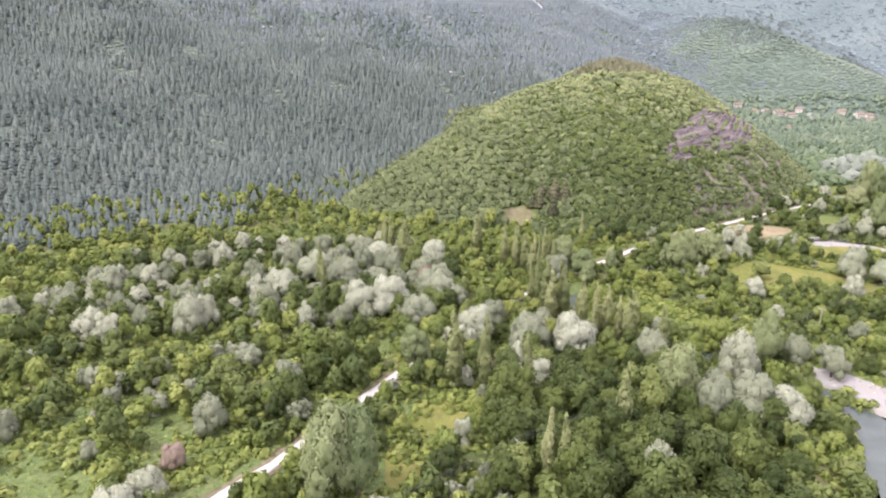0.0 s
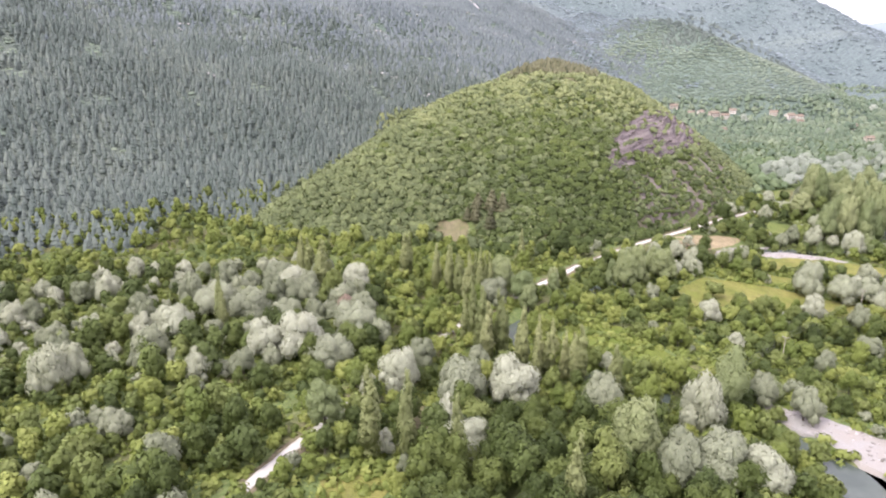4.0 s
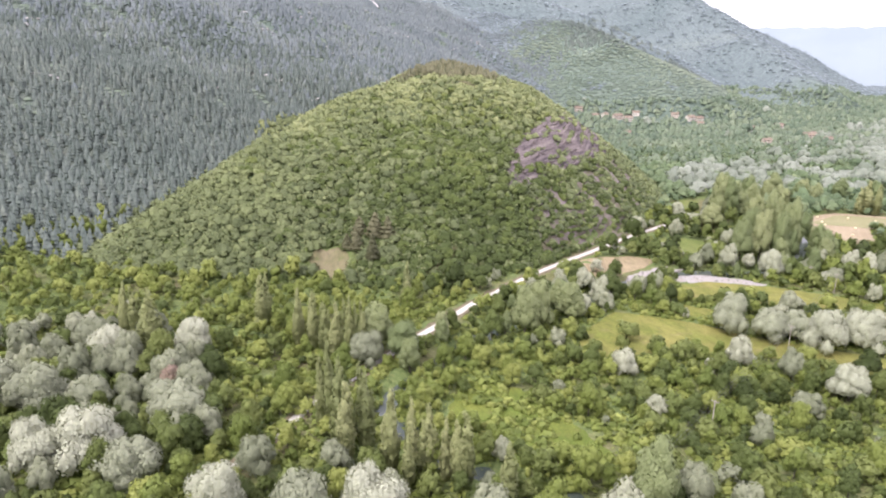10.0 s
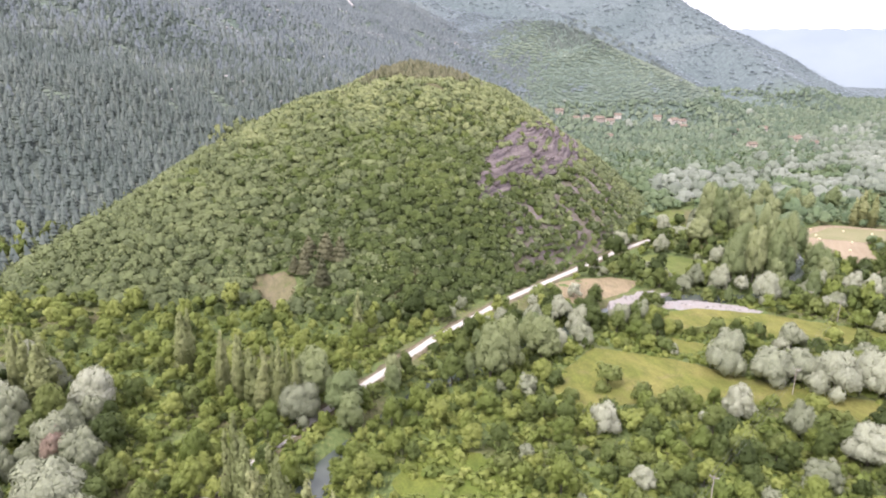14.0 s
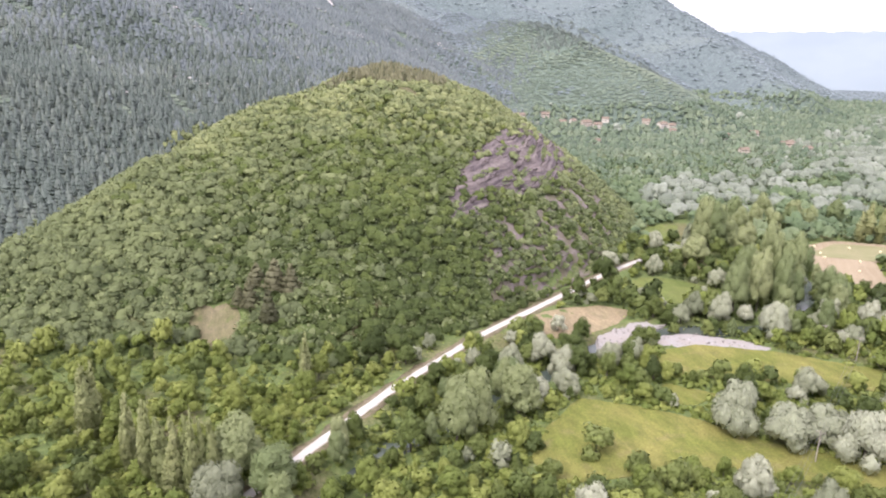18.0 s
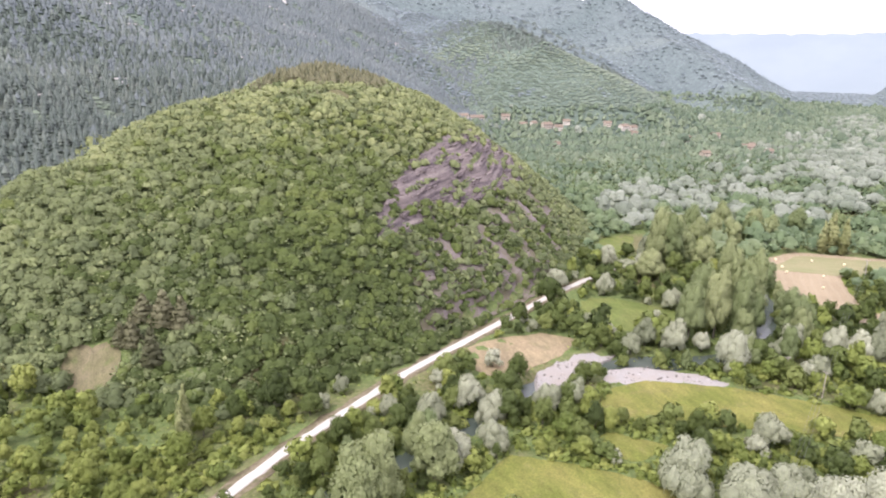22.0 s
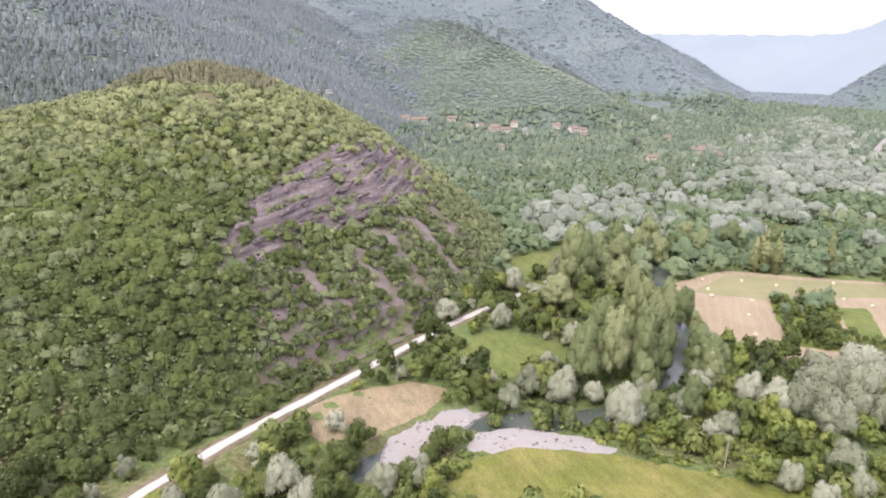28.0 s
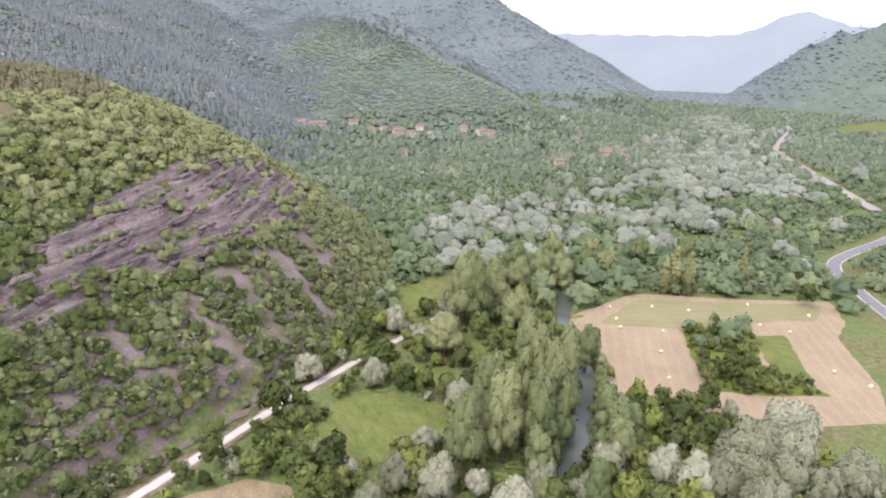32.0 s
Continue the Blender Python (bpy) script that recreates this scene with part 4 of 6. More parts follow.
# trees that stand out, by kind: x, y, width scale, height scale
GALLERY = [
    (-25.5, 127.5, 1.55, 1.75), (-19.5, 130.5, 1.4, 1.6), (-27, 132.5, 1.25, 1.35), (67.3, 171.7, 1.45, 1.4), (104, 197.9, 1.28, 1.38), (119.9, 202.6, 0.84, 0.53), (-8.9, 196.2, 1.22, 0.92),
    (110.2, 300, 1.35, 1.25), (115.8, 303, 1.3, 1.33), (131.6, 310.5, 1.54, 1.05), (54.9, 294.1, 1.51, 1.14), (62.5, 286.2, 1.38, 0.87), (64, 279, 0.89, 0.77),
    (132.1, 322.4, 1.16, 0.89), (291.5, 450.5, 1.6, 2.0), (298, 454.5, 1.6, 1.95), (295.5, 446.5, 1.4, 1.75), (305.4, 435.5, 1.44, 1.25), (276.9, 383.4, 1.41, 2.04), (281, 375.7, 1.42, 1.88),
    (260, 378.7, 1.35, 1.69), (256.3, 365.1, 1.28, 1.74), (244.5, 364.4, 1.25, 1.58), (264.6, 362.5, 1.17, 1.74), (284.2, 356.3, 1.41, 1.27),
    (315, 470, 1.5, 1.3), (329, 471, 1.4, 1.2), (343, 474, 1.2, 1.25), (357, 476, 1.5, 1.1), (370, 476, 1.25, 1.2), (384, 477, 1.4, 1.0), (340, 490, 1.6, 1.3), (364, 492, 1.5, 1.35), (388, 493, 1.4, 1.2), (412, 486, 1.5, 1.1),
    (436, 478, 1.3, 1.0), (312.7, 402.3, 1.31, 1.14), (292.5, 358.7, 0.88, 0.76), (272.4, 430.2, 1.64, 1.02), (307.6, 452.2, 1.82, 1.12),
]
WILLOWS_A = [
    (29, 205.9, 1.64, 1.67), (43.6, 205.7, 1.63, 1.55), (49.8, 133.2, 1.12, 1.84), (75.6, 165.7, 1.36, 1.4), (84.8, 165.2, 1.57, 1.44),
    (94, 161.3, 1.32, 1.19), (27.8, 182.3, 1.31, 1), (-116.6, 214.3, 1.18, 1.21), (-62.1, 157.9, 1.03, 1.1), (-46.4, 180.9, 1.2, 1.1),
    (-97.3, 243.5, 1.03, 1.56), (-3.2, 257.9, 1.8, 1.33), (-20.7, 242, 1.69, 1.67), (-31.7, 241.9, 1.48, 1.43), (-67.5, 263.3, 1.71, 1.27),
    (-55.9, 277.9, 1.8, 1.46), (-43, 274.8, 1.8, 1.32), (-10.4, 233.9, 1.54, 1.28),
]
WILLOWS_B = [
    (-63.5, 198, 1, 0.81), (-109.4, 225.2, 0.93, 1.11), (123.2, 191.5, 1, 1.06), (115.8, 201, 0.95, 1.1), (-38.6, 315.9, 1.46, 1.09),
    (-4.3, 303, 1.33, 1.39), (-28.8, 273.4, 1.38, 0.93), (11.5, 213.6, 1.39, 1.4), (18.7, 230.1, 1.03, 0.98), (51.2, 285.8, 1.22, 1.06),
    (-7.3, 289.4, 1.01, 1.01), (37, 228.3, 0.91, 0.91), (48.7, 214.6, 0.73, 0.86), (185.3, 287.1, 1.38, 1.88), (195.9, 278.2, 1.5, 1.3),
    (205.5, 276.6, 1.34, 1.09), (208.2, 266.3, 1.53, 1.53),
]
WILLOWS_C = [
    (222.9, 264.6, 1.54, 1.44), (221, 299, 1.12, 0.99), (170.5, 261, 1.03, 1.06), (181.3, 249.4, 0.95, 1.05), (189.1, 234.6, 1.32, 1.1),
    (170.5, 229.7, 1.03, 0.74), (147.2, 218.2, 0.69, 0.73), (130.2, 262.4, 1.01, 0.9), (127.8, 238, 0.76, 0.64), (-29.6, 303.6, 1.45, 1.39),
    (-22.9, 290.5, 1.1, 1.16), (-33.6, 343.7, 0.69, 1.23), (241.3, 417.7, 0.93, 1.1), (243.8, 340.9, 1.22, 1.67), (227, 365.4, 0.99, 1.21),
    (218.5, 361.1, 0.8, 0.79), (266.1, 304.5, 0.73, 0.81), (267.1, 295.3, 0.77, 1.08),
]
WILLOWS_D = [
    (278.6, 296.6, 0.78, 0.95), (306.4, 332.3, 1.8, 1.72), (324.6, 334.8, 1.8, 1.78), (291.4, 333.6, 1.12, 1.14), (258.8, 351.7, 0.99, 0.99),
    (137.1, 333, 0.96, 1.23), (150.6, 339.1, 1.03, 1.22), (313.6, 325.9, 1.49, 1.67), (324.6, 315.9, 1.34, 1.26), (240.3, 378.4, 0.81, 0.77),
    (297.8, 319.8, 1.27, 1.29), (313.4, 316.9, 1.07, 1.17),
]
POPLARS = [
    (24.7, 135.3, 1.04, 1.23), (28.2, 134.5, 1.11, 1.18), (46.3, 152.2, 1.39, 1.4), (12.5, 177.1, 1.4, 1.58), (24.1, 172.4, 1.37, 1.35),
    (3.7, 182.2, 1.72, 1.52), (-50.9, 263.7, 1.32, 1.39), (39.2, 237.5, 1.61, 1.52), (45, 234.6, 1.59, 1.48), (50.2, 224.4, 1.35, 1.32),
    (55.4, 224.8, 1.12, 1.2), (59.4, 222.7, 1.2, 1.14), (66.8, 216.9, 1.4, 1.17), (73.3, 204.5, 1.31, 1.11), (37.1, 245.7, 1.14, 1.6),
    (65, 218.6, 1.1, 0.99), (-28.8, 319.4, 1.26, 1.28), (-25.4, 316.8, 1.14, 1.27), (-18.6, 310.5, 2.24, 1.31), (16.5, 322.4, 1.56, 1.27),
    (29.5, 306.4, 1.14, 1.22), (34.3, 300.8, 1.23, 1.27), (38.4, 295.2, 1.43, 1.12), (42, 291.8, 1.2, 1.23),
]
POPLARS += [
    (73.7, 342.1, 1.07, 1.02), (45.7, 289.2, 1.08, 1.29), (398.5, 447.5, 2.16, 1.33), (401.9, 442.2, 1.85, 1.23), (428.2, 435, 1.59, 1.33), (394.5, 448.7, 1.72, 1.08),
]
BUSHES = [
    (144, 287.1, 2.54, 2.2), (117.3, 272.9, 1.8, 2.2), (148.9, 275.1, 1.7, 2.09), (194, 254, 0.9, 1.08),
]
SILVER_BUSHES = [
    (5.5, 153, 1.35, 2.2), (37.2, 177.1, 1.75, 1.95), (10.1, 135.9, 1.17, 1.8), (18.2, 133.9, 0.81, 1.4), (-79.7, 167.6, 1.39, 1.93),
    (-108.3, 182.6, 1.5, 2.04), (-96.8, 180.4, 1.85, 1.77), (117.5, 286.3, 1.69, 2.03), (167.6, 363.6, 1.62, 1.8), (160.5, 260.2, 1.25, 1.24),
    (269.7, 443.4, 2.6, 1.67), (240.7, 416.9, 1.54, 2.2),
]
BROADS = [
    (439.3, 410.2, 1.3, 1.35), (348.3, 372.7, 1.0, 1.15), (341.5, 375.9, 0.7, 0.8), (351.7, 367.2, 0.8, 0.9), (353.9, 361.1, 0.7, 0.7),
    (360.1, 366.5, 0.8, 0.75),
]
PINES = [
    (59.4, 393.5, 1.56, 1.02), (66, 387.4, 1.72, 1.3), (71.4, 384.2, 1.52, 1.2), (56.8, 383.8, 1.35, 1.18), (63.2, 373.6, 1.31, 1.35),
    (53, 388, 1.14, 0.8),
]
WILLOW_BELT = np.array([(-165, 235), (-154, 284), (-108, 335), (-43, 338), (4, 300), (12, 241), (-25, 222), (-80, 228), (-118, 216.0)])
DARK_WOOD = np.array([(14, 118), (16, 190), (34, 200), (62, 192), (84, 176), (92, 150), (72, 112.0)])
LEFT_OPEN = np.array([(-125, 150), (-80, 160), (-46, 168), (-38, 151), (-50, 125), (-105, 110.0)])

rng = np.random.default_rng(77)
for r in POPLARS[6:26]:
    for _ in range(2 if r[1] > 280 else 1):
        POPLARS.append((r[0] + rng.normal(0, 2.6), r[1] + rng.normal(0, 2.6), r[2] * rng.uniform(0.7, 1.0), r[3] * rng.uniform(0.7, 1.0)))
NAMED_AT = np.array([(r[0], r[1], 0.33 * r[2] * w) for rows, w in ((GALLERY, 9), (WILLOWS_A + WILLOWS_B + WILLOWS_C + WILLOWS_D, 10), (POPLARS, 3.6), (BUSHES, 4.6), (BROADS, 8)) for r in rows])

# woods on the near hill
x, y, rng = jitter(-120, 330, 330, 760, 4.1, 5)
u, turn = hill_u(x, y)
z = terrain(x, y)
on = (u < 1.02) & clear(x, y, 0.3, 4.2)
close = np.hypot(x - 150, y - 290) < 235
on &= ~inside(x, y, ROCK) | (wobble(x, y, 24, 12) + rng.normal(0, 0.4, len(x)) > np.where(edge_gap(x, y, ROCK) < 6, 0.2, 0.62))
skirt = ~inside(x, y, ROCK) & inside(x, y, SCREE_BELT) & (edge_gap(x, y, ROCK) < 4.5)
on &= ~skirt | (rng.uniform(0, 1, len(x)) < 0.45)
below = inside(x, y, SCREE_BELT)
on &= ~below | (wobble(x, y, 26, 13) + rng.normal(0, 0.4, len(x)) < 0.85)
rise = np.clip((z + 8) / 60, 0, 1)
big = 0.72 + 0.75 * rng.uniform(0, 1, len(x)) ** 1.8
# tint: lighter up the hill, darker at its foot and both sides
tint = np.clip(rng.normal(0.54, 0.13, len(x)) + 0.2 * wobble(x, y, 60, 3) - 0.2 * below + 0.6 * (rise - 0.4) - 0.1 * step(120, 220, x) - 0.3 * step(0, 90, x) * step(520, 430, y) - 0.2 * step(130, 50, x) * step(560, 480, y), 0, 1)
rows = np.column_stack([x, y, z - 0.5, big * np.where(below, 0.8, 1), (0.45 + 0.5 * big) * rng.uniform(0.9, 1.1, len(x)) * np.where(below, 0.8, 1), tint])
for poly in SCREES:
    on &= ~inside(x, y, poly)
shown = (turn < radians(45)) | (turn > radians(100)) | (u < 0.3)
top = u < 0.22 + 0.08 * wobble(x, y, 40, 4) + rng.normal(0, 0.03, len(x))
x, y, rng = jitter(140, 280, 380, 560, 3.3, 15)
bush_on = inside(x, y, SCREE_BELT) & clear(x, y, 0.4) & (wobble(x, y, 21, 16) + rng.normal(0, 0.45, len(x)) < 0.75)
for poly in SCREES:
    bush_on &= ~inside(x, y, poly) | (rng.uniform(0, 1, len(x)) < 0.3)
more = np.column_stack([x, y, terrain(x, y) - 0.3, rng.uniform(0.45, 0.9, len(x)), rng.uniform(0.4, 0.85, len(x)), rng.uniform(0.1, 0.75, len(x))])[bush_on]
rows_top = rows[on & top]
dx, dy, rng = jitter(-20, 300, 330, 530, 5.2, 16)
extra = (hill_u(dx, dy)[0] < 1.01) & clear(dx, dy, 0.3, 4.2) & (np.hypot(dx - 150, dy - 290) < 235) & ~inside(dx, dy, ROCK) & ~inside(dx, dy, SCREE_BELT)
for poly in SCREES:
    extra &= ~inside(dx, dy, poly)
more = np.vstack([more, np.column_stack([dx, dy, terrain(dx, dy) - 0.5, rng.uniform(0.6, 1.05, len(dx)), rng.uniform(0.75, 1.15, len(dx)), rng.uniform(0.0, 0.6, len(dx))])[extra]])
rows_near = np.vstack([rows[on & ~top & shown & close], more])
# the darker leaf is picked more often towards the hill's foot
darker_foot = 0.08 + step(560, 390, rows_near[:, 1]) * step(-20, 130, rows_near[:, 0]) + 0.15 * wobble(rows_near[:, 0], rows_near[:, 1], 45, 20) > np.random.default_rng(8).uniform(0.15, 1.1, len(rows_near))
darker_foot &= ~inside(rows_near[:, 0], rows_near[:, 1], SCREE_BELT) | (np.arange(len(rows_near)) % 5 < 3)
joined("hillside_thicket", SHAPES["oak_near"], rows_near[darker_foot], "broad", "dark green oak thicket along the hill's foot", "woods")
joined("hillside_woods", SHAPES["oak_near"], rows_near[~darker_foot], "oak", "dense low oak woods on the hill's lower slope", "woods")
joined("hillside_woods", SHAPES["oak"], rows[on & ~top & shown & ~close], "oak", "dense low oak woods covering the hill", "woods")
x, y, rng = jitter(90, 220, 515, 640, 3.4, 17)
u, _ = hill_u(x, y)
more = np.column_stack([x, y, terrain(x, y) - 0.3, rng.uniform(0.6, 1.1, len(x)), rng.uniform(0.45, 0.75, len(x)), rng.uniform(0, 1, len(x))])[u < 0.19 + 0.05 * wobble(x, y, 40, 4)]
joined("hilltop_pines", SHAPES["pine"], np.vstack([rows_top * np.array((1, 1, 1, 1.05, 0.62, 1)), more]), "pine_near", "olive-dark pines crowning the hill top", "woods")


def leaf_litter(name, x, y, low, high, size, tint, leaf, label, seed):
    """Loose leaf clumps that fill the gaps between crowns."""
    rng = np.random.default_rng(seed)
    n = len(x)
    p = np.column_stack([x, y, terrain(x, y) + rng.uniform(low, high, n)])
    t = rng.normal(size=(n, 3)) * np.array((1, 1, 0.45))
    t /= np.linalg.norm(t, axis=1)[:, None]
    b = np.cross(rng.normal(0, 0.5, (n, 3)) + np.array((0, 0, 1.0)), t)
    b /= np.linalg.norm(b, axis=1)[:, None]
    s = size * rng.uniform(0.6, 1.4, (n, 1))
    tri = np.stack([p + t * s * 0.62, p - t * s * 0.31 + b * s * 0.54, p - t * s * 0.31 - b * s * 0.54], 1).reshape(-1, 3)
    nn = rng.normal(0, 0.3, (n, 3)) + np.array((-0.1, -0.2, 1.0))
    nn /= np.linalg.norm(nn, axis=1)[:, None]
    ob = mesh_object(name, tri, np.arange(3 * n).reshape(-1, 3), leaf_stuff[leaf], tint=np.repeat(tint, 3), normals=np.repeat(nn, 3, axis=0))
    return tagged(ob, label, "undergrowth", kind="stuff")


x, y, rng = jitter(-110, 330, 330, 720, 1.1, 91)
u, turn = hill_u(x, y)
belt = inside(x, y, SCREE_BELT)
on = (u < 1.0) & (u > 0.2) & ((turn < radians(35)) | (turn > radians(110))) & ~inside(x, y, ROCK) & clear(x, y, 0.2, 3.8)
for poly in SCREES:
    on &= ~inside(x, y, poly)
on &= ~belt | (wobble(x, y, 21, 16) + 0.6 * wobble(x, y, 9, 18) + rng.normal(0, 0.3, len(x)) < 0.25)
x, y = x[on], y[on]
# tint darker low on the hill's front, as in its woods
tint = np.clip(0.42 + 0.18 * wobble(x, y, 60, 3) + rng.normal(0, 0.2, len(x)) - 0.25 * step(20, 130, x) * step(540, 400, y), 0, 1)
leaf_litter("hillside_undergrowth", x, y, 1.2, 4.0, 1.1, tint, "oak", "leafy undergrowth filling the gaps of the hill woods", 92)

# pines on the mountain
x, y, rng = jitter(-700, 560, 300, 1500, 4.9, 6)
thin_out = rng.uniform(0, 1, len(x)) < 1.0 - 0.15 * step(700, 950, y)
x, y = x[thin_out], y[thin_out]
m = mountain_n(x, y)
u, _ = hill_u(x, y)
border = x - 0.1 * y + 80 * wobble(x, y, 210, 19) + rng.normal(0, 45, len(x)) < 290
open_ground = wobble(x, y, 70, 21) + 0.6 * wobble(x, y, 31, 22) > 0.95 - 0.25 * step(150, 300, m)
on = (line_gap(x, y, np.array([(176, 1412), (182, 1352), (186, 1310.0)]))[0] > 5) & (m > -10 + 30 * wobble(x, y, 90, 6)) & (u > 0.97) & seen(x, y, 60) & ~open_ground & border
rows = np.column_stack([x, y, terrain(x, y) - 0.4, rng.uniform(0.95, 1.5, len(x)), rng.uniform(0.7, 1.15, len(x)), np.clip(rng.normal(0.45, 0.22, len(x)) + 0.3 * wobble(x, y, 150, 23), 0, 1)])
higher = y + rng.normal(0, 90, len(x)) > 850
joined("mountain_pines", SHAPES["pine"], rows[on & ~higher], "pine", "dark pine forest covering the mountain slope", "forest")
# higher pines take the paler leaf colour that holds the haze
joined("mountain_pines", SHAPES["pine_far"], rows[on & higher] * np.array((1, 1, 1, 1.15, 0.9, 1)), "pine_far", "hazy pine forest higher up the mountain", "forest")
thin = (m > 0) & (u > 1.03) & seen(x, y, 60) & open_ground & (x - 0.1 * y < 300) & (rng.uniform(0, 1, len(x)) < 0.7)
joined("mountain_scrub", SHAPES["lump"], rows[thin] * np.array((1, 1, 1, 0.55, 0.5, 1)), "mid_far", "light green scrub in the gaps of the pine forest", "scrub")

# far slopes: finer nearer by, distance haze mixed into their leaf colours
fx, fy, rng = jitter(150, 1450, 700, 1750, 7.8, 7)
gx2, gy2, _ = jitter(-500, 3000, 1000, 2700, 21, 28)
hx2, hy2, _ = jitter(600, 3700, 2700, 4300, 60, 27)
nearby = np.hypot(fx - 150, fy - 200) < 1500
farther = np.hypot(gx2 - 150, gy2 - 200) >= 1500
x = np.concatenate([fx[nearby], gx2[farther], hx2])
y = np.concatenate([fy[nearby], gy2[farther], hy2])
wide = np.concatenate([np.full(nearby.sum(), 0.92), np.full(farther.sum(), 1.15), np.full(len(hx2), 2.0)])
z = terrain(x, y)
on = ((z > 4) | (np.hypot(x, y) > 1750)) & seen(x, y, 40) & (hill_u(x, y)[0] > 1.1) & ((y > 1500) | (x - 0.1 * y >= 200))
on &= ((z > 24) | (mountain_n(x, y) > 55) | (np.hypot(x, y) > 1750)) & ~inside(x, y, FAR_FIELD) & (line_gap(x, y, RIVER[27:])[0] > 14)
rows = np.column_stack([x, y, z - 0.5, rng.uniform(0.8, 1.3, len(x)) * wide, rng.uniform(0.5, 0.75, len(x)) * np.minimum(wide, 1.2), np.clip(rng.normal(0.5, 0.2, len(x)) + 0.4 * wobble(x, y, 300, 24), 0, 1)])
crest = np.array([(600, 1330), (700, 1560), (800, 1754), (870, 1520), (949, 1290.0)])
piny = line_gap(x, y, crest)[0] + 30 * wobble(x, y, 90, 29) + rng.normal(0, 14, len(x)) < 58
fresher = (np.hypot(x - 640, y - 1270) + 60 * wobble(x, y, 130, 26) + rng.normal(0, 35, len(x)) < 235) | ((z < 40) & (y < 1500))
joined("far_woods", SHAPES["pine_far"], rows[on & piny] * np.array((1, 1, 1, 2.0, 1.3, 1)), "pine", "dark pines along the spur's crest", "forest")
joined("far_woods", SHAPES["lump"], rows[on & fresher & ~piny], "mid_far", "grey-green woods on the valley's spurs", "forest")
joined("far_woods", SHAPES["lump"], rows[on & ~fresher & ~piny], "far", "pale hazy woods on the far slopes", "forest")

# the wooded valley beyond the hill
x, y, rng = jitter(180, 1700, 400, 1700, 8.0, 8)
z = terrain(x, y)
u, _ = hill_u(x, y)
on = (z < 26) & (mountain_n(x, y) < 60) & seen(x, y, 30) & (u > 1.0) & clear(x, y, 2) & ((y > 470) | (x > 330)) & (line_gap(x, y, RIVER[24:])[0] > np.where(x > 640, 7, 3.5))
on &= (line_gap(x, y, MAIN_ROAD)[0] > np.where(y < 420, 7, 12)) & ((np.hypot(x, y) < 1000) | (rng.uniform(0, 1, len(x)) < 0.8)) & ~inside(x, y, FAR_FIELD)
for hx, hy, *_ in HOUSES:
    on &= np.hypot(x - hx, y - hy) > 7.0
groves = [np.array(p) for p in ([(318, 547), (368, 625), (414, 627), (444, 596), (398, 528), (340, 506.0)], [(424, 531), (470, 586), (522, 576), (551, 542), (504, 499.0)],
                                 [(515, 634), (568, 654), (792, 839), (918, 863), (740, 640), (657, 568), (619, 584), (562, 605.0)], [(1152, 1168), (1356, 1269), (1064, 936), (923, 896.0)])]
wx, wy, wrng = jitter(300, 1360, 490, 1280, 9.5, 61)
bank = np.max([np.where(inside(wx, wy, p), 1, -1) * edge_gap(wx, wy, p) for p in groves], axis=0)
in_grove = (bank + 14 * wobble(wx, wy, 70, 62) + wrng.normal(0, 9, len(wx)) > 2) & (wobble(wx, wy, 48, 64) + wrng.normal(0, 0.35, len(wx)) < 0.4) & (line_gap(wx, wy, RIVER[24:])[0] > 7)
k = wrng.uniform(0.7, 1.3, len(wx))
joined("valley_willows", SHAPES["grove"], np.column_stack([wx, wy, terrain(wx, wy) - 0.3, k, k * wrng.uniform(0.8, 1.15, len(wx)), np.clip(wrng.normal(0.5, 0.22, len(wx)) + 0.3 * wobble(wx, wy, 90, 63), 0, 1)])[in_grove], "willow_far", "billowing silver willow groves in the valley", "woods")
taken = np.any([inside(x, y, p) for p in groves], axis=0)
on &= ~taken | (rng.uniform(0, 1, len(x)) < 0.65)
grove = np.array([(300, 525), (374, 634), (509, 718), (617, 796), (877, 951), (1212, 1104), (1150, 900), (823, 690), (582, 520), (474, 495), (388, 508.0)])
silver = wobble(x, y, 120, 9) + 0.5 * wobble(x, y, 47, 10) + rng.normal(0, 0.15, len(x)) > np.where(inside(x, y, grove), 0.38, 1.1)
grow = np.where(np.hypot(x, y) < 1000, 1.0 - 0.3 * step(550, 800, np.hypot(x, y)), 0.95)
grow = grow * np.where(silver, np.where(y < 640, 1.4, 1.15), 1.0) * (1.0 + 0.3 * wobble(x, y, 57, 18))
big = 0.7 + 1.15 * rng.uniform(0, 1, len(x)) ** 2.2
rows = np.column_stack([x, y, z - 0.3, big * rng.uniform(0.9, 1.1, len(x)) * grow, big * rng.uniform(0.75, 1.15, len(x)) * grow, np.clip(rng.normal(0.5, 0.22, len(x)) + 0.3 * wobble(x, y, 120, 25), 0, 1)])
# leaf colours here include some haze of the distance
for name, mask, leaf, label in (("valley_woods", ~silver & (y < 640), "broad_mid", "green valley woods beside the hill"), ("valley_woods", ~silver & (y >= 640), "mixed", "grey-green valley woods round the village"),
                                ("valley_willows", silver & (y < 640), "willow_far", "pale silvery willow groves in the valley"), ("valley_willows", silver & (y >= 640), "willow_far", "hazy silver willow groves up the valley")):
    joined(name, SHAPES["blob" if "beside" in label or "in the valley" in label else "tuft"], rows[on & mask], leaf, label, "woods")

x, y, rng = jitter(255, 760, 430, 760, 2.3, 93)
on = (hill_u(x, y)[0] > 1.0) & seen(x, y, 20) & clear(x, y, 1.0) & ((y > 470) | (x > 330)) & (terrain(x, y) < 10) & (line_gap(x, y, RIVER[24:])[0] > np.where(x > 640, 12, 5)) & (line_gap(x, y, MAIN_ROAD)[0] > 7)
x, y = x[on], y[on]
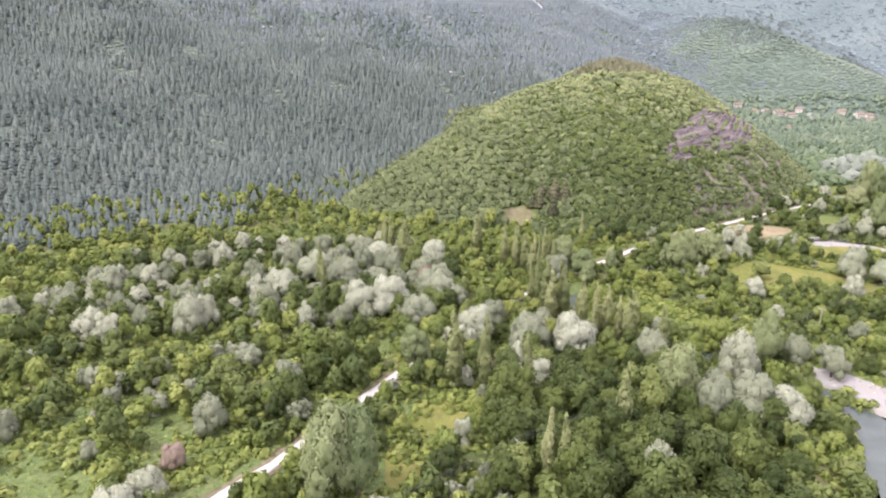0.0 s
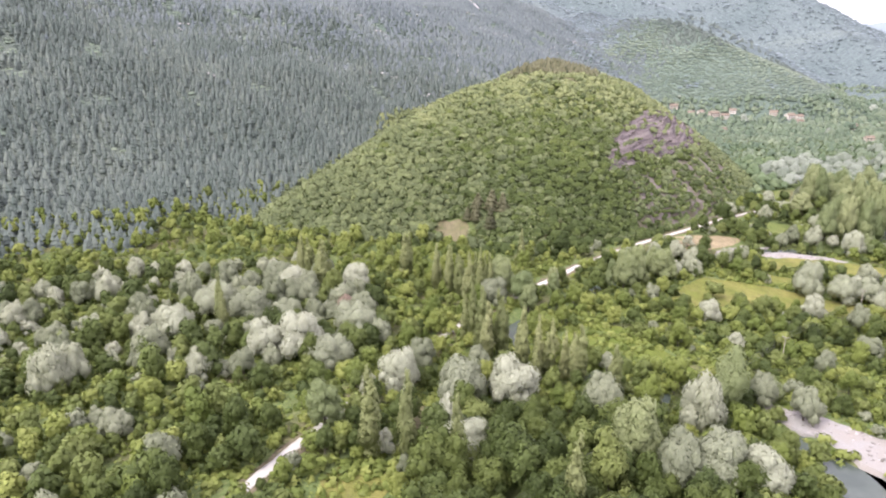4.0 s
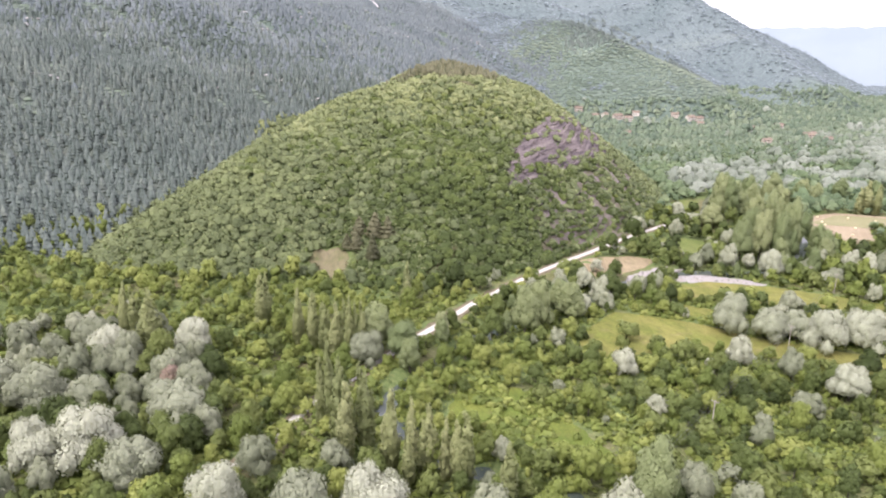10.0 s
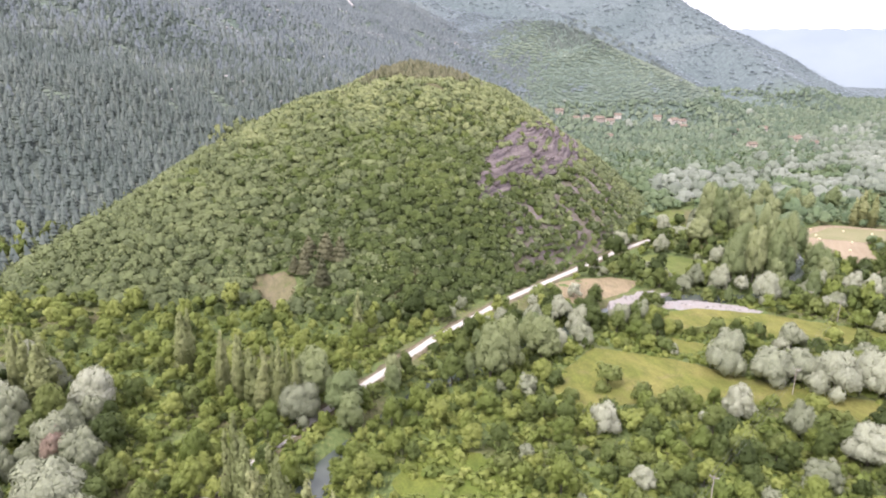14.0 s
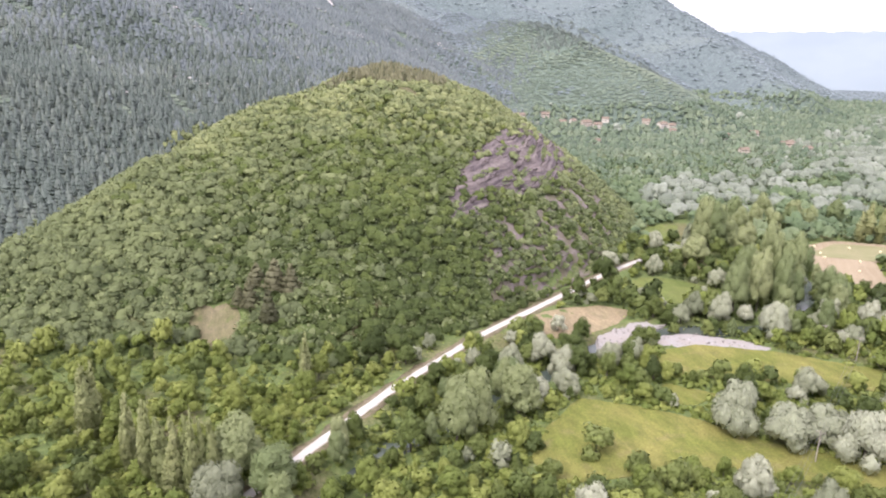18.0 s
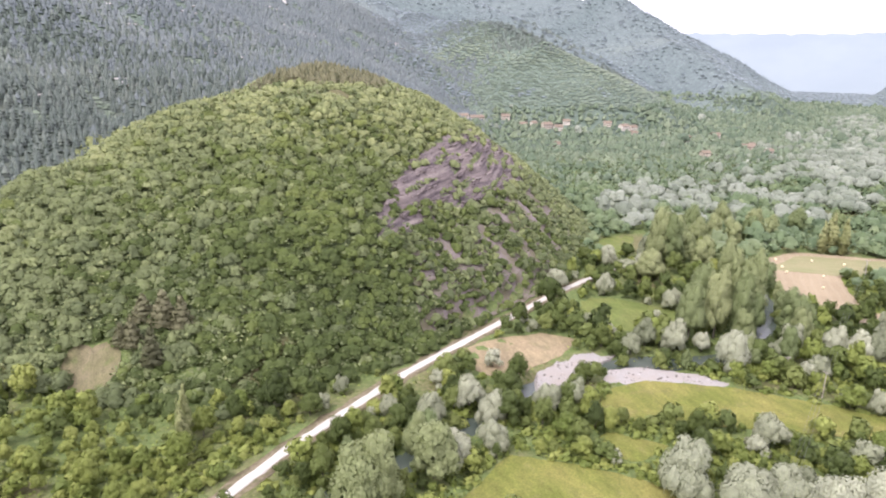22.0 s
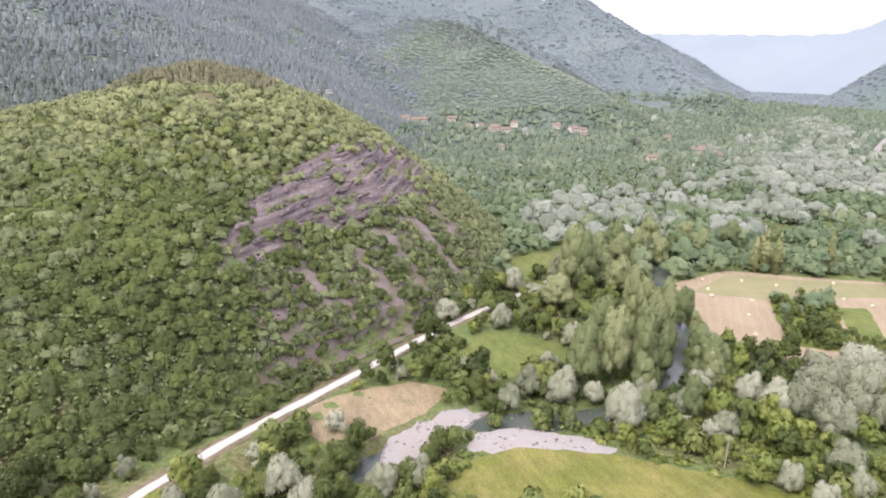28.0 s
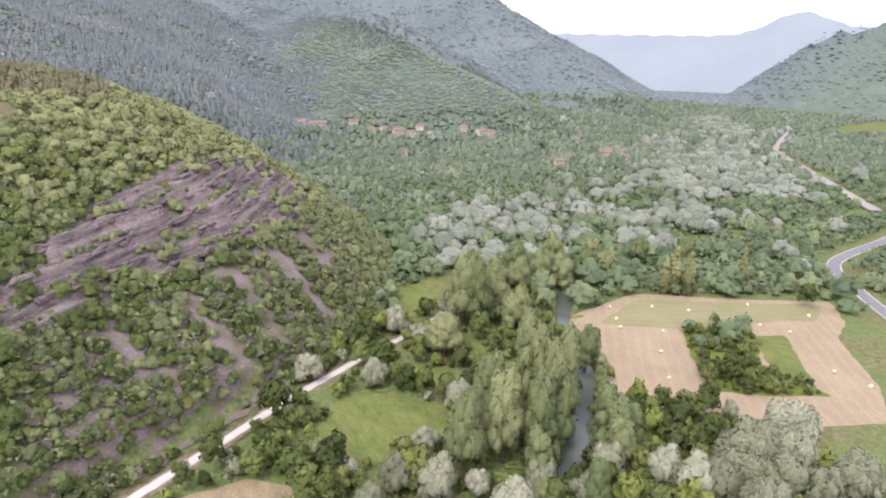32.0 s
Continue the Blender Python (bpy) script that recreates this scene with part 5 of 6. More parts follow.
leaf_litter("valley_undergrowth", x, y, 1.5, 5.5, 2.0, np.clip(0.4 + 0.25 * wobble(x, y, 70, 94) + np.random.default_rng(95).normal(0, 0.2, len(x)), 0, 1), "broad_mid", "leafy undergrowth between the valley's trees", 96)

# the near valley: each plant has a kind, a place and a size
plants = {k: [] for k in TREES}
for rows, kind in ((GALLERY, "gallery"), (WILLOWS_A, "willow"), (WILLOWS_B, "willow"), (WILLOWS_C, "willow"), (WILLOWS_D, "willow"), (POPLARS, "poplar"), (BUSHES, "bush"), (SILVER_BUSHES, "silver_bush"), (BROADS, "broad")):
    for r in rows:
        plants["big_willow" if kind == "willow" and r[2] > 1.2 else kind].append((r[0], r[1], r[2], min(r[3], 1.1 * r[2])) if kind == "willow" else tuple(r))
plants["dry"] += [(-8, 279, 0.85, 1.0), (-48, 167, 0.5, 0.55), (-66, 142, 0.75, 0.7)]
x, y, rng = jitter(-250, 345, 95, 485, 5.2, 9)
u, _ = hill_u(x, y)
m = mountain_n(x, y)
on = seen(x, y, 14) & (u > 1.0) & (m < 30) & clear(x, y, 0.8) & ~((y > 470) | (x > 330))
for px, py, r in NAMED_AT:
    on &= np.hypot(x - px, y - py) > r
pick, size, tall = rng.uniform(0, 1, len(x)), 0.5 + 0.9 * rng.uniform(0, 1, len(x)) ** 1.8, rng.uniform(0.75, 1.25, len(x))
belt, left_open, apron = inside(x, y, WILLOW_BELT), inside(x, y, LEFT_OPEN), (y > 228) & (x < 95) & ~inside(x, y, WILLOW_BELT)
dark = inside(x, y, DARK_WOOD)
right = (x > 95) & (y < 300)
riverside = line_gap(x, y, RIVER[:27])[0] < 13
glade = wobble(x, y, 37, 14) + 0.5 * wobble(x, y, 17, 15)
on &= ~(left_open & (glade > -0.2)) & ~(~belt & ~apron & ~riverside & (glade > 0.62))
for i in np.flatnonzero(on):
    p, s, t = pick[i], size[i], tall[i]
    if dark[i]:
        kind = "deep" if p < 0.62 else "broad" if p < 0.8 else "bush"
        s = min(1.5, s * 1.25)
    elif belt[i]:
        kind = "willow" if p < 0.26 else "deep" if p < 0.42 else "broad" if p < 0.74 else "silver_bush" if p < 0.82 else "bush"
        s *= 0.9
    elif riverside[i] and y[i] > 290:
        kind = "gallery" if p < 0.12 and not (148 < x[i] < 216 and 325 < y[i] < 388) else "deep" if p < 0.3 else "broad" if p < 0.6 else "willow" if p < 0.7 else "bush"
        s *= 0.85
    elif apron[i]:
        kind = "fresh" if p < 0.54 else "broad" if p < 0.62 else "fresh_bush" if p < 0.92 else "bush"
        s *= 0.72
    elif right[i]:
        kind = "deep" if p < 0.07 else "broad" if p < 0.24 else "fresh" if p < 0.42 else "silver_bush" if p < 0.5 else "fresh_bush" if p < 0.65 else "bush"
        s *= 0.75 if kind in ("broad", "fresh") else 1.0
    else:
        kind = "deep" if p < 0.1 else "broad" if p < 0.32 else "fresh" if p < 0.52 else "willow" if p < 0.56 else "silver_bush" if p < 0.6 else "fresh_bush" if p < 0.72 else "bush"
        s *= 0.85 if kind in ("broad", "fresh") else 1.0
    if "bush" in kind:
        s *= 1.45
    plants[kind].append((x[i], y[i], s, s * t))
x, y, rng = jitter(335, 405, 345, 420, 3.3, 51)
for i in np.flatnonzero(inside(x, y, FIELDS["island"])):
    k = rng.uniform(0.5, 1.0)
    plants["broad" if rng.uniform() < 0.3 else "bush"].append((x[i], y[i], k * 0.7, k * 0.6))
LEAF_OF = {"poplar": "column", "big_willow": "silver", "fresh_bush": "fresh", "bush": "broad", "silver_bush": "willow", "gallery": "poplar"}
for kind, rows in plants.items():
    rows.sort(key=lambda r: math.hypot(r[0] - 110, r[1] - 225))
    for r in rows[:250]:
        plant(kind, *r)
    rest = np.array(rows[250:]).reshape(-1, 4)
    if len(rest):
        rest = np.column_stack([rest[:, 0], rest[:, 1], terrain(rest[:, 0], rest[:, 1]), rest[:, 2], rest[:, 3], np.random.default_rng(3).uniform(0, 1, len(rest))])
        joined(TREES[kind][0].name.split(".")[0] + "_thicket", [shape_of(kind, i, True) for i in range(4)], rest, LEAF_OF.get(kind, kind), "thicket farther off: " + TREES[kind][0]["label"], "thicket")
for k, protos in TREES.items():
    for i, ob in enumerate(protos):
        if (k, i) not in used_first:
            for c in list(ob.children):
                bpy.data.objects.remove(c)
            bpy.data.objects.remove(ob)

# tall weeds and brambles over the open ground
x, y, rng = jitter(-200, 330, 100, 345, 2.7, 33)
overgrown = inside(x, y, CLEARING) | inside(x, y, CLEARING_B) | inside(x, y, CLEARING_C)
on = seen(x, y, 12) & (clear(x, y, 0.2) | overgrown) & (hill_u(x, y)[0] > 1.0) & (wobble(x, y, 29, 35) + rng.normal(0, 0.5, len(x)) > -0.15)
rows = np.column_stack([x, y, terrain(x, y), rng.uniform(0.9, 2.6, len(x)), rng.uniform(0.6, 2.2, len(x)), rng.uniform(0, 1, len(x))])
joined("weeds", SHAPES["weed"], rows[on], "fresh", "tall weeds and brambles over the open ground", "weeds")

# low leafy growth over the open ground of the near valley
x, y, rng = jitter(-190, 330, 100, 400, 1.75, 97)
on = seen(x, y, 10) & clear(x, y, 0.1) & (hill_u(x, y)[0] > 1.0) & (mountain_n(x, y) < 20) & (wobble(x, y, 33, 98) + rng.normal(0, 0.5, len(x)) > -0.55)
x, y = x[on], y[on]
leaf_litter("valley_undergrowth", x, y, 0.15, 1.5, 0.85, np.clip(0.35 + 0.3 * wobble(x, y, 41, 99) + np.random.default_rng(98).normal(0, 0.25, len(x)), 0, 1), "fresh", "low brambles and saplings over the valley floor", 99)

# pines beside the bare patch on the hill
for i, (px, py, w, h) in enumerate(PINES):
    ob = new("pine_tree")
    tagged(ob, "dark olive pine on the hillside", "tree", group="pines beside the bare patch")
    v, f, nn = crown(160 + i, [(0, 0, 2.2 + 1.5 * k, 2.6 - 0.48 * k, 2.4 - 0.45 * k, 1.1) for k in range(5)], 420, 0.7)
    mesh_object("crown", v, f, leaf_mat["pine_near"], ob, normals=nn)
    tv, tf = trunk_shape(i, 7.5, 0.2, 3, 1.0)
    mesh_object("trunk", tv, tf, bark, ob)
    ob.matrix_basis = Matrix.Translation((px, py, float(terrain(px, py)))) @ Matrix.Diagonal((w, w, h * 1.1, 1))


# ---- the rock face ----
def along(x, y):
    return 0.65 * (x - 149) + 0.76 * (y - 435)


def beds(x, y, z):
    """Height across the rock beds, which climb gently along the face."""
    return z - 0.07 * along(x, y) + 0.45 * wobble(x, y, 23, 31)


def grain(x, y, size, seed):
    """Rough unevenness of -1 to 1, with lumps of that size."""
    u, v = x / size, y / size
    i, j = np.floor(u), np.floor(v)
    f, g = u - i, v - j
    f, g = f * f * (3 - 2 * f), g * g * (3 - 2 * g)

    def at(a, b):
        h = np.sin(a * 127.1 + b * 311.7 + seed * 74.7) * 43758.5453
        return 2 * (h - np.floor(h)) - 1

    return (at(i, j) * (1 - f) + at(i + 1, j) * f) * (1 - g) + (at(i, j + 1) * (1 - f) + at(i + 1, j + 1) * f) * g


rx, ry = np.meshgrid(np.arange(125, 275, 0.6), np.arange(408, 580, 0.6))
rz = terrain(rx, ry)
gap = np.where(inside(rx, ry, ROCK), edge_gap(rx, ry, ROCK), -edge_gap(rx, ry, ROCK)) + 2.2 * wobble(rx, ry, 19, 32) + 1.5 * grain(rx, ry, 5.0, 1)
bed = beds(rx, ry, rz) + 0.3 * grain(rx, ry, 9.0, 2)


def shelf(v, high, steep):
    q = v - np.floor(v)
    return high * np.where(q < 1 - steep, q / (1 - steep), (1 - q) / steep)


broken = np.clip(0.7 + 0.6 * grain(rx, ry, 13.0, 3) + 0.35 * grain(rx, ry, 4.0, 4), 0.25, 1.2)
ledge = shelf(bed / 4.6, 3.4, 0.12) * broken + shelf(bed / 1.55, 0.75, 0.3) * (1.25 - broken) - 0.9
rough_z = 0.38 * grain(rx, ry, 3.1, 5) + 0.3 * grain(rx, ry, 1.5, 6) + 0.2 * grain(rx, ry, 0.8, 7)
rz = rz + (ledge + rough_z) * step(0.0, 4.0, gap) + 0.3 * step(-1, 1.5, gap) - 1.0 * step(0.5, -2.5, gap)
idx = np.arange(rx.size).reshape(rx.shape)
keep = (gap[:-1, :-1] > -2.6)
quads = np.stack([idx[:-1, :-1], idx[:-1, 1:], idx[1:, 1:], idx[1:, :-1]], -1)[keep]
used, quads = np.unique(quads, return_inverse=True)
rock = new("rock_outcrop")
tagged(rock, "purple-brown layered rock outcrop on the hillside", "rock outcrop")
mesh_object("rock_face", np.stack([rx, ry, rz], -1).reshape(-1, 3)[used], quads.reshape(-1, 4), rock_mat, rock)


def slab(seed, long, deep, high):
    """A broken slab of bedded rock, with chipped corners."""
    rng = np.random.default_rng(seed)
    bm = bmesh.new()
    bmesh.ops.create_cube(bm, size=1.0)
    bmesh.ops.subdivide_edges(bm, edges=[e for e in bm.edges if abs(e.verts[0].co.x - e.verts[1].co.x) > 0.5], cuts=2)
    for v in bm.verts:
        v.co = Vector((v.co.x * long, v.co.y * deep, v.co.z * high)) + Vector(rng.normal(0, 0.13, 3)) * high
    return bm


slab_meshes = []
for i in range(6):
    me = bpy.data.meshes.new("slab")
    bm = slab(i, 3.2, 1.5, 0.7)
    bm.to_mesh(me)
    bm.free()
    me.materials.append(rock_mat)
    slab_meshes.append(me)
sx, sy, rng = jitter(130, 270, 412, 575, 2.4, 41)
sz = terrain(sx, sy)
q = beds(sx, sy, sz) / 4.6
q = q - np.floor(q)
on = inside(sx, sy, ROCK) & (edge_gap(sx, sy, ROCK) > 1.5) & (q > 0.66) & (q < 0.9)
for i in np.flatnonzero(on)[:280]:
    ob = new("slab", slab_meshes[i % 6])
    ob.parent = rock
    k = rng.uniform(0.6, 1.35)
    ob.matrix_basis = Matrix.Translation((sx[i], sy[i], sz[i] + 2.0)) @ Euler((rng.normal(0, 0.1), radians(-4) + rng.normal(0, 0.05), math.atan2(0.76, 0.65) + rng.normal(0, 0.07))).to_matrix().to_4x4() @ Matrix.Diagonal((k * 1.3, k, k, 1))

bx, by, rng = jitter(130, 270, 412, 575, 1.7, 43)
q = beds(bx, by, terrain(bx, by)) / 4.6
bed_no, q = np.floor(q), q - np.floor(q)
on = inside(bx, by, ROCK) & (q > 0.12) & (q < 0.42) & (np.sin(bed_no * 2.4 + 0.11 * along(bx, by)) + 0.8 * wobble(bx, by, 17, 44) > 0.05)
rows = np.column_stack([bx, by, terrain(bx, by), rng.uniform(0.22, 0.62, len(bx)), rng.uniform(0.2, 0.55, len(bx)), rng.uniform(0.1, 0.6, len(bx))])
joined("ledge_bushes", SHAPES["oak"], rows[on], "oak", "green bushes growing along the rock ledges", "bushes")

# ---- gravel bars ----
for i, (poly, label) in enumerate(((BAR_A, "pale grey gravel bar sloping into the river"), (BAR_B, "pale gravel bar along the meadow's edge"), (BAR_C, "pinkish gravel bar at the river bend"))):
    sheet("gravel_bar", poly, 0.9 if i else 0.55, gravel_mat, label, 30 + i, gap=3.0, thick=1.8, level=VALLEY - 0.85, rough=1.3)
def stone(seed):
    """A worn river stone."""
    rng = np.random.default_rng(seed)
    bm = bmesh.new()
    bmesh.ops.create_icosphere(bm, subdivisions=1, radius=0.5)
    for v in bm.verts:
        v.co = Vector((v.co.x * 1.2, v.co.y * 0.9, v.co.z * 0.6)) * rng.uniform(0.8, 1.15)
    v = np.array([p.co for p in bm.verts])
    f = np.array([[p.index for p in q.verts] for q in bm.faces])
    bm.free()
    return v, f


stones = [stone(i) for i in range(5)]
for poly, seed in ((BAR_A, 71), (BAR_B, 72), (BAR_C, 73)):
    x, y, rng = jitter(poly[:, 0].min(), poly[:, 0].max(), poly[:, 1].min(), poly[:, 1].max(), 1.1, seed)
    on = inside(x, y, poly) & (wobble(x, y, 11, seed) + rng.normal(0, 0.4, len(x)) > 0.25)
    vs, fs, k = [], [], 0
    for px, py in zip(x[on], y[on]):
        v, f = stones[rng.integers(5)]
        a, size = rng.uniform(0, 6.28), rng.uniform(0.25, 1.0) ** 2 + 0.25
        vs.append(np.column_stack([v[:, 0] * math.cos(a) - v[:, 1] * math.sin(a), v[:, 0] * math.sin(a) + v[:, 1] * math.cos(a), v[:, 2]]) * size + (px, py, VALLEY - 0.85 + (0.55 if poly is BAR_A else 0.9)))
        fs.append(f + k)
        k += len(v)
    tagged(mesh_object("river_stones", np.vstack(vs), np.vstack(fs), stone_mat), "pale grey and brown stones strewn over the gravel bar", "stones", kind="stuff")
sheet("dirt_patch", BARE, 0.25, dirt_mat, "bare brown earth patch on the slope", 40, gap=3.0, thick=0.8)
sheet("dirt_patch", BARE_TOP, 0.3, dirt_mat, "small bare patch below the hill top", 41, gap=2.0, thick=0.9)
sheet("dirt_patch", BARE_LOW, 0.15, dirt_mat, "trodden brown clearing under willows", 42, gap=3.0)
sheet("clearing", CLEARING, 0.12, meadow_mat, "yellow-green grassy clearing beside the track", 43)
sheet("clearing", CLEARING_B, 0.12, meadow_mat, "narrow grassy strip beside trees", 44)
sheet("clearing", CLEARING_C, 0.12, rough_mat, "rough green clearing between bushes", 45)
sheet("scree", SCREE_BELT, 0.15, scree_mat, "brownish broken stone between the bushes below the outcrop", 49, gap=2.5, thick=1.4, rough=2.0)
for i, poly in enumerate(SCREES):
    sheet("scree", poly, 0.3, scree_mat, "purple-grey broken scree on the slope", 50 + i, gap=2.0, thick=1.2, rough=1.6)

# pale limestone showing between the pines
x, y, rng = jitter(-320, 420, 640, 1350, 9.0, 81)
m = mountain_n(x, y)
on = (m > 150) & seen(x, y, 40) & (wobble(x, y, 95, 82) + 0.7 * wobble(x, y, 37, 83) + rng.normal(0, 0.12, len(x)) > 0.98)
vs, fs, k = [], [], 0
for px, py, pz in zip(x[on], y[on], terrain(x[on], y[on])):
    for _ in range(3):
        v, f = stones[rng.integers(5)]
        long, a = rng.uniform(2.0, 5.0), 0.62 + rng.normal(0, 0.25)
        w = v * np.array((long, long * 0.5, 3.4))
        dx, dy = rng.normal(0, 3.0, 2)
        vs.append(np.column_stack([w[:, 0] * math.cos(a) - w[:, 1] * math.sin(a) + px + dx, w[:, 0] * math.sin(a) + w[:, 1] * math.cos(a) + py + dy, w[:, 2] + pz + 1.2]))
        fs.append(f + k)
        k += len(v)
tagged(mesh_object("limestone_ledges", np.vstack(vs), np.vstack(fs), pale_stone_mat), "pale limestone ledges between the mountain pines", "rocks", kind="stuff")
ribbon("mountain_scar", np.array([(176, 1412), (179, 1385), (182, 1352), (185, 1322.0)]), 5.0, 2.2, pale_stone_mat, "pale bare streak high on the mountain", rough=1.2, gap=5.0, drop=3.0)

# ---- power line ----
def power_pole(x, y, turn):
    base = new("utility_pole")
    tagged(base, "weathered wooden utility pole with a crossarm", "utility pole", group="power line poles")
    h = 9.0
    bm = bmesh.new()
    bmesh.ops.create_cone(bm, cap_ends=True, segments=10, radius1=0.17, radius2=0.11, depth=h + 1, matrix=Matrix.Translation((0, 0, h / 2 - 0.5)))
    part("post", bm, wood_pole_mat, base)
    bm = bmesh.new()
    bmesh.ops.create_cube(bm, size=1, matrix=Matrix.Translation((0, 0.14, h - 0.5)) @ Matrix.Diagonal((2.2, 0.12, 0.16, 1)))
    bmesh.ops.bevel(bm, geom=bm.edges[:], offset=0.015, segments=1, affect="EDGES")
    part("crossarm", bm, wood_pole_mat, base)
    for k in (-0.95, 0.0, 0.95):
        bm = bmesh.new()
        for z0, r in ((0.0, 0.06), (0.1, 0.08), (0.2, 0.055)):
            bmesh.ops.create_cone(bm, cap_ends=True, segments=8, radius1=r, radius2=r * 0.7, depth=0.1, matrix=Matrix.Translation((k, 0.14, h - 0.36 + z0)))
        part("insulator", bm, ceramic_mat, base)
    for k in (-1, 1):
        bm = bmesh.new()
        bmesh.ops.create_cube(bm, size=1, matrix=Matrix.Translation((k * 0.32, 0.14, h - 0.85)) @ Matrix.Rotation(k * 0.75, 4, "Y") @ Matrix.Diagonal((0.04, 0.03, 0.85, 1)))
        part("brace", bm, metal_mat, base)
    base.matrix_basis = pose(x, y, float(terrain(x, y)), 0, 0, turn)
    return base


LINE = [(-43, 97), (18, 141), (78, 184.5), (139, 228), (197, 270), (258, 317), (318, 363), (380, 409)]
for px, py in LINE:
    power_pole(px, py, -54)
power_pole(255, 329, -20)
for k in (-0.95, 0.0, 0.95):
    for (ax, ay), (bx, by) in zip(LINE[:-1], LINE[1:]):
        za, zb = float(terrain(ax, ay)) + 9, float(terrain(bx, by)) + 9
        ox, oy = k * math.cos(radians(-54)), k * math.sin(radians(-54))
        curve = bpy.data.curves.new("power_cable", "CURVE")
        curve.dimensions, curve.bevel_depth, curve.bevel_resolution = "3D", 0.025, 1
        sp = curve.splines.new("POLY")
        sp.points.add(10)
        for j in range(11):
            w = j / 10
            sp.points[j].co = (ax + (bx - ax) * w + ox, ay + (by - ay) * w + oy, za + (zb - za) * w - 5.0 * w * (1 - w), 1)
        curve.materials.append(wire_mat)
        tagged(new("power_cable", curve), "thin dark overhead cable between poles", "cable", group="power line cables")

# ---- hay bales ----
def bale_shape():
    """A round bale: a slightly squashed drum with rounded rims."""
    bm = bmesh.new()
    rings = [(-0.6, 0.6), (-0.58, 0.67), (-0.5, 0.72), (-0.2, 0.735), (0.15, 0.73), (0.5, 0.72), (0.58, 0.67), (0.6, 0.6)]
    rng = np.random.default_rng(4)
    loops = []
    for xx, r in rings:
        loops.append([bm.verts.new((xx, r * math.cos(a) * rng.uniform(0.98, 1.02), 0.7 + 0.95 * r * math.sin(a) * rng.uniform(0.98, 1.02))) for a in np.arange(18) * 6.283 / 18])
    for a, b in zip(loops[:-1], loops[1:]):
        for j in range(18):
            bm.faces.new((a[j], a[(j + 1) % 18], b[(j + 1) % 18], b[j]))
    return bm


bale = new("hay_bale")
tagged(bale, "round pale straw hay bale lying on stubble", "hay bale", group="bales on the hay field")
part("roll", bale_shape(), straw_mat, bale, smooth=True)
for side in (-1, 1):
    bm = bmesh.new()
    bmesh.ops.create_circle(bm, cap_ends=True, segments=18, radius=0.6, matrix=Matrix.Translation((side * 0.604, 0, 0.7)) @ Matrix.Rotation(side * math.pi / 2, 4, "Y") @ Matrix.Diagonal((0.95, 1, 1, 1)))
    part("end", bm, straw_end_mat, bale, "coiled straw end")
BALES = [(347, 424), (360, 414), (332, 383), (332, 371), (359, 444), (387, 427), (417, 422), (406, 393), (401, 403), (430, 402), (388, 363), (389, 351), (376, 437), (345, 400), (352, 432)]
for i, (px, py) in enumerate(BALES):
    m = pose(px, py, VALLEY + 0.1, 0, 0, i * 67) @ Matrix.Scale(0.92, 4)
    if i:
        copy_thing(bale, m)
    else:
        bale.matrix_basis = m

# ---- village ----
def house(x, y, turn, long, deep, high, wall, seed):
    rng = random.Random(seed)
    z = float(terrain(x, y))
    top = new("house")
    tagged(top, ("plastered" if wall is plaster_mat else "stone") + " village house with a red clay tile roof", "house", group="village houses")
    bm = bmesh.new()
    l, d, peak = long / 2, deep / 2, high + deep * 0.32
    a = [bm.verts.new(p) for p in ((-l, -d, -2), (l, -d, -2), (l, d, -2), (-l, d, -2), (-l, -d, high), (l, -d, high), (l, d, high), (-l, d, high), (-l, 0, peak), (l, 0, peak))]
    for f in ((0, 1, 5, 4), (2, 3, 7, 6), (1, 2, 6, 9, 5), (3, 0, 4, 8, 7)):
        bm.faces.new([a[i] for i in f])
    part("wall", bm, wall, top)
    for side in (-1, 1):
        bm = bmesh.new()
        rise = math.atan2(peak - high, d)
        run = math.hypot(peak - high, d) + 0.6
        bmesh.ops.create_cube(bm, size=1, matrix=Matrix.Translation((0, side * (d / 2 + 0.22), (high + peak) / 2 + 0.02)) @ Matrix.Rotation(-side * rise, 4, "X") @ Matrix.Diagonal((long + 0.9, run, 0.22, 1)))
        part("roof", bm, tile_mat, top)
    bm = bmesh.new()
    bmesh.ops.create_cube(bm, size=1, matrix=Matrix.Translation((l * 0.4, 0.3, peak + 0.3)) @ Matrix.Diagonal((0.6, 0.6, 1.6, 1)))
    part("chimney", bm, stone_wall_mat, top)
    for side in (-1, 1):
        for floor in range(2 if high > 5 else 1):
            for k in range(int(long // 3.5)):
                bm = bmesh.new()
                bmesh.ops.create_cube(bm, size=1, matrix=Matrix.Translation((-l + 2 + k * 3.4, side * (d + 0.0), 1.6 + 2.8 * floor)) @ Matrix.Diagonal((1.0, 0.12, 1.3, 1)))
                part("window", bm, glass_mat, top)
    top.matrix_basis = pose(x, y, z, 0, 0, turn)


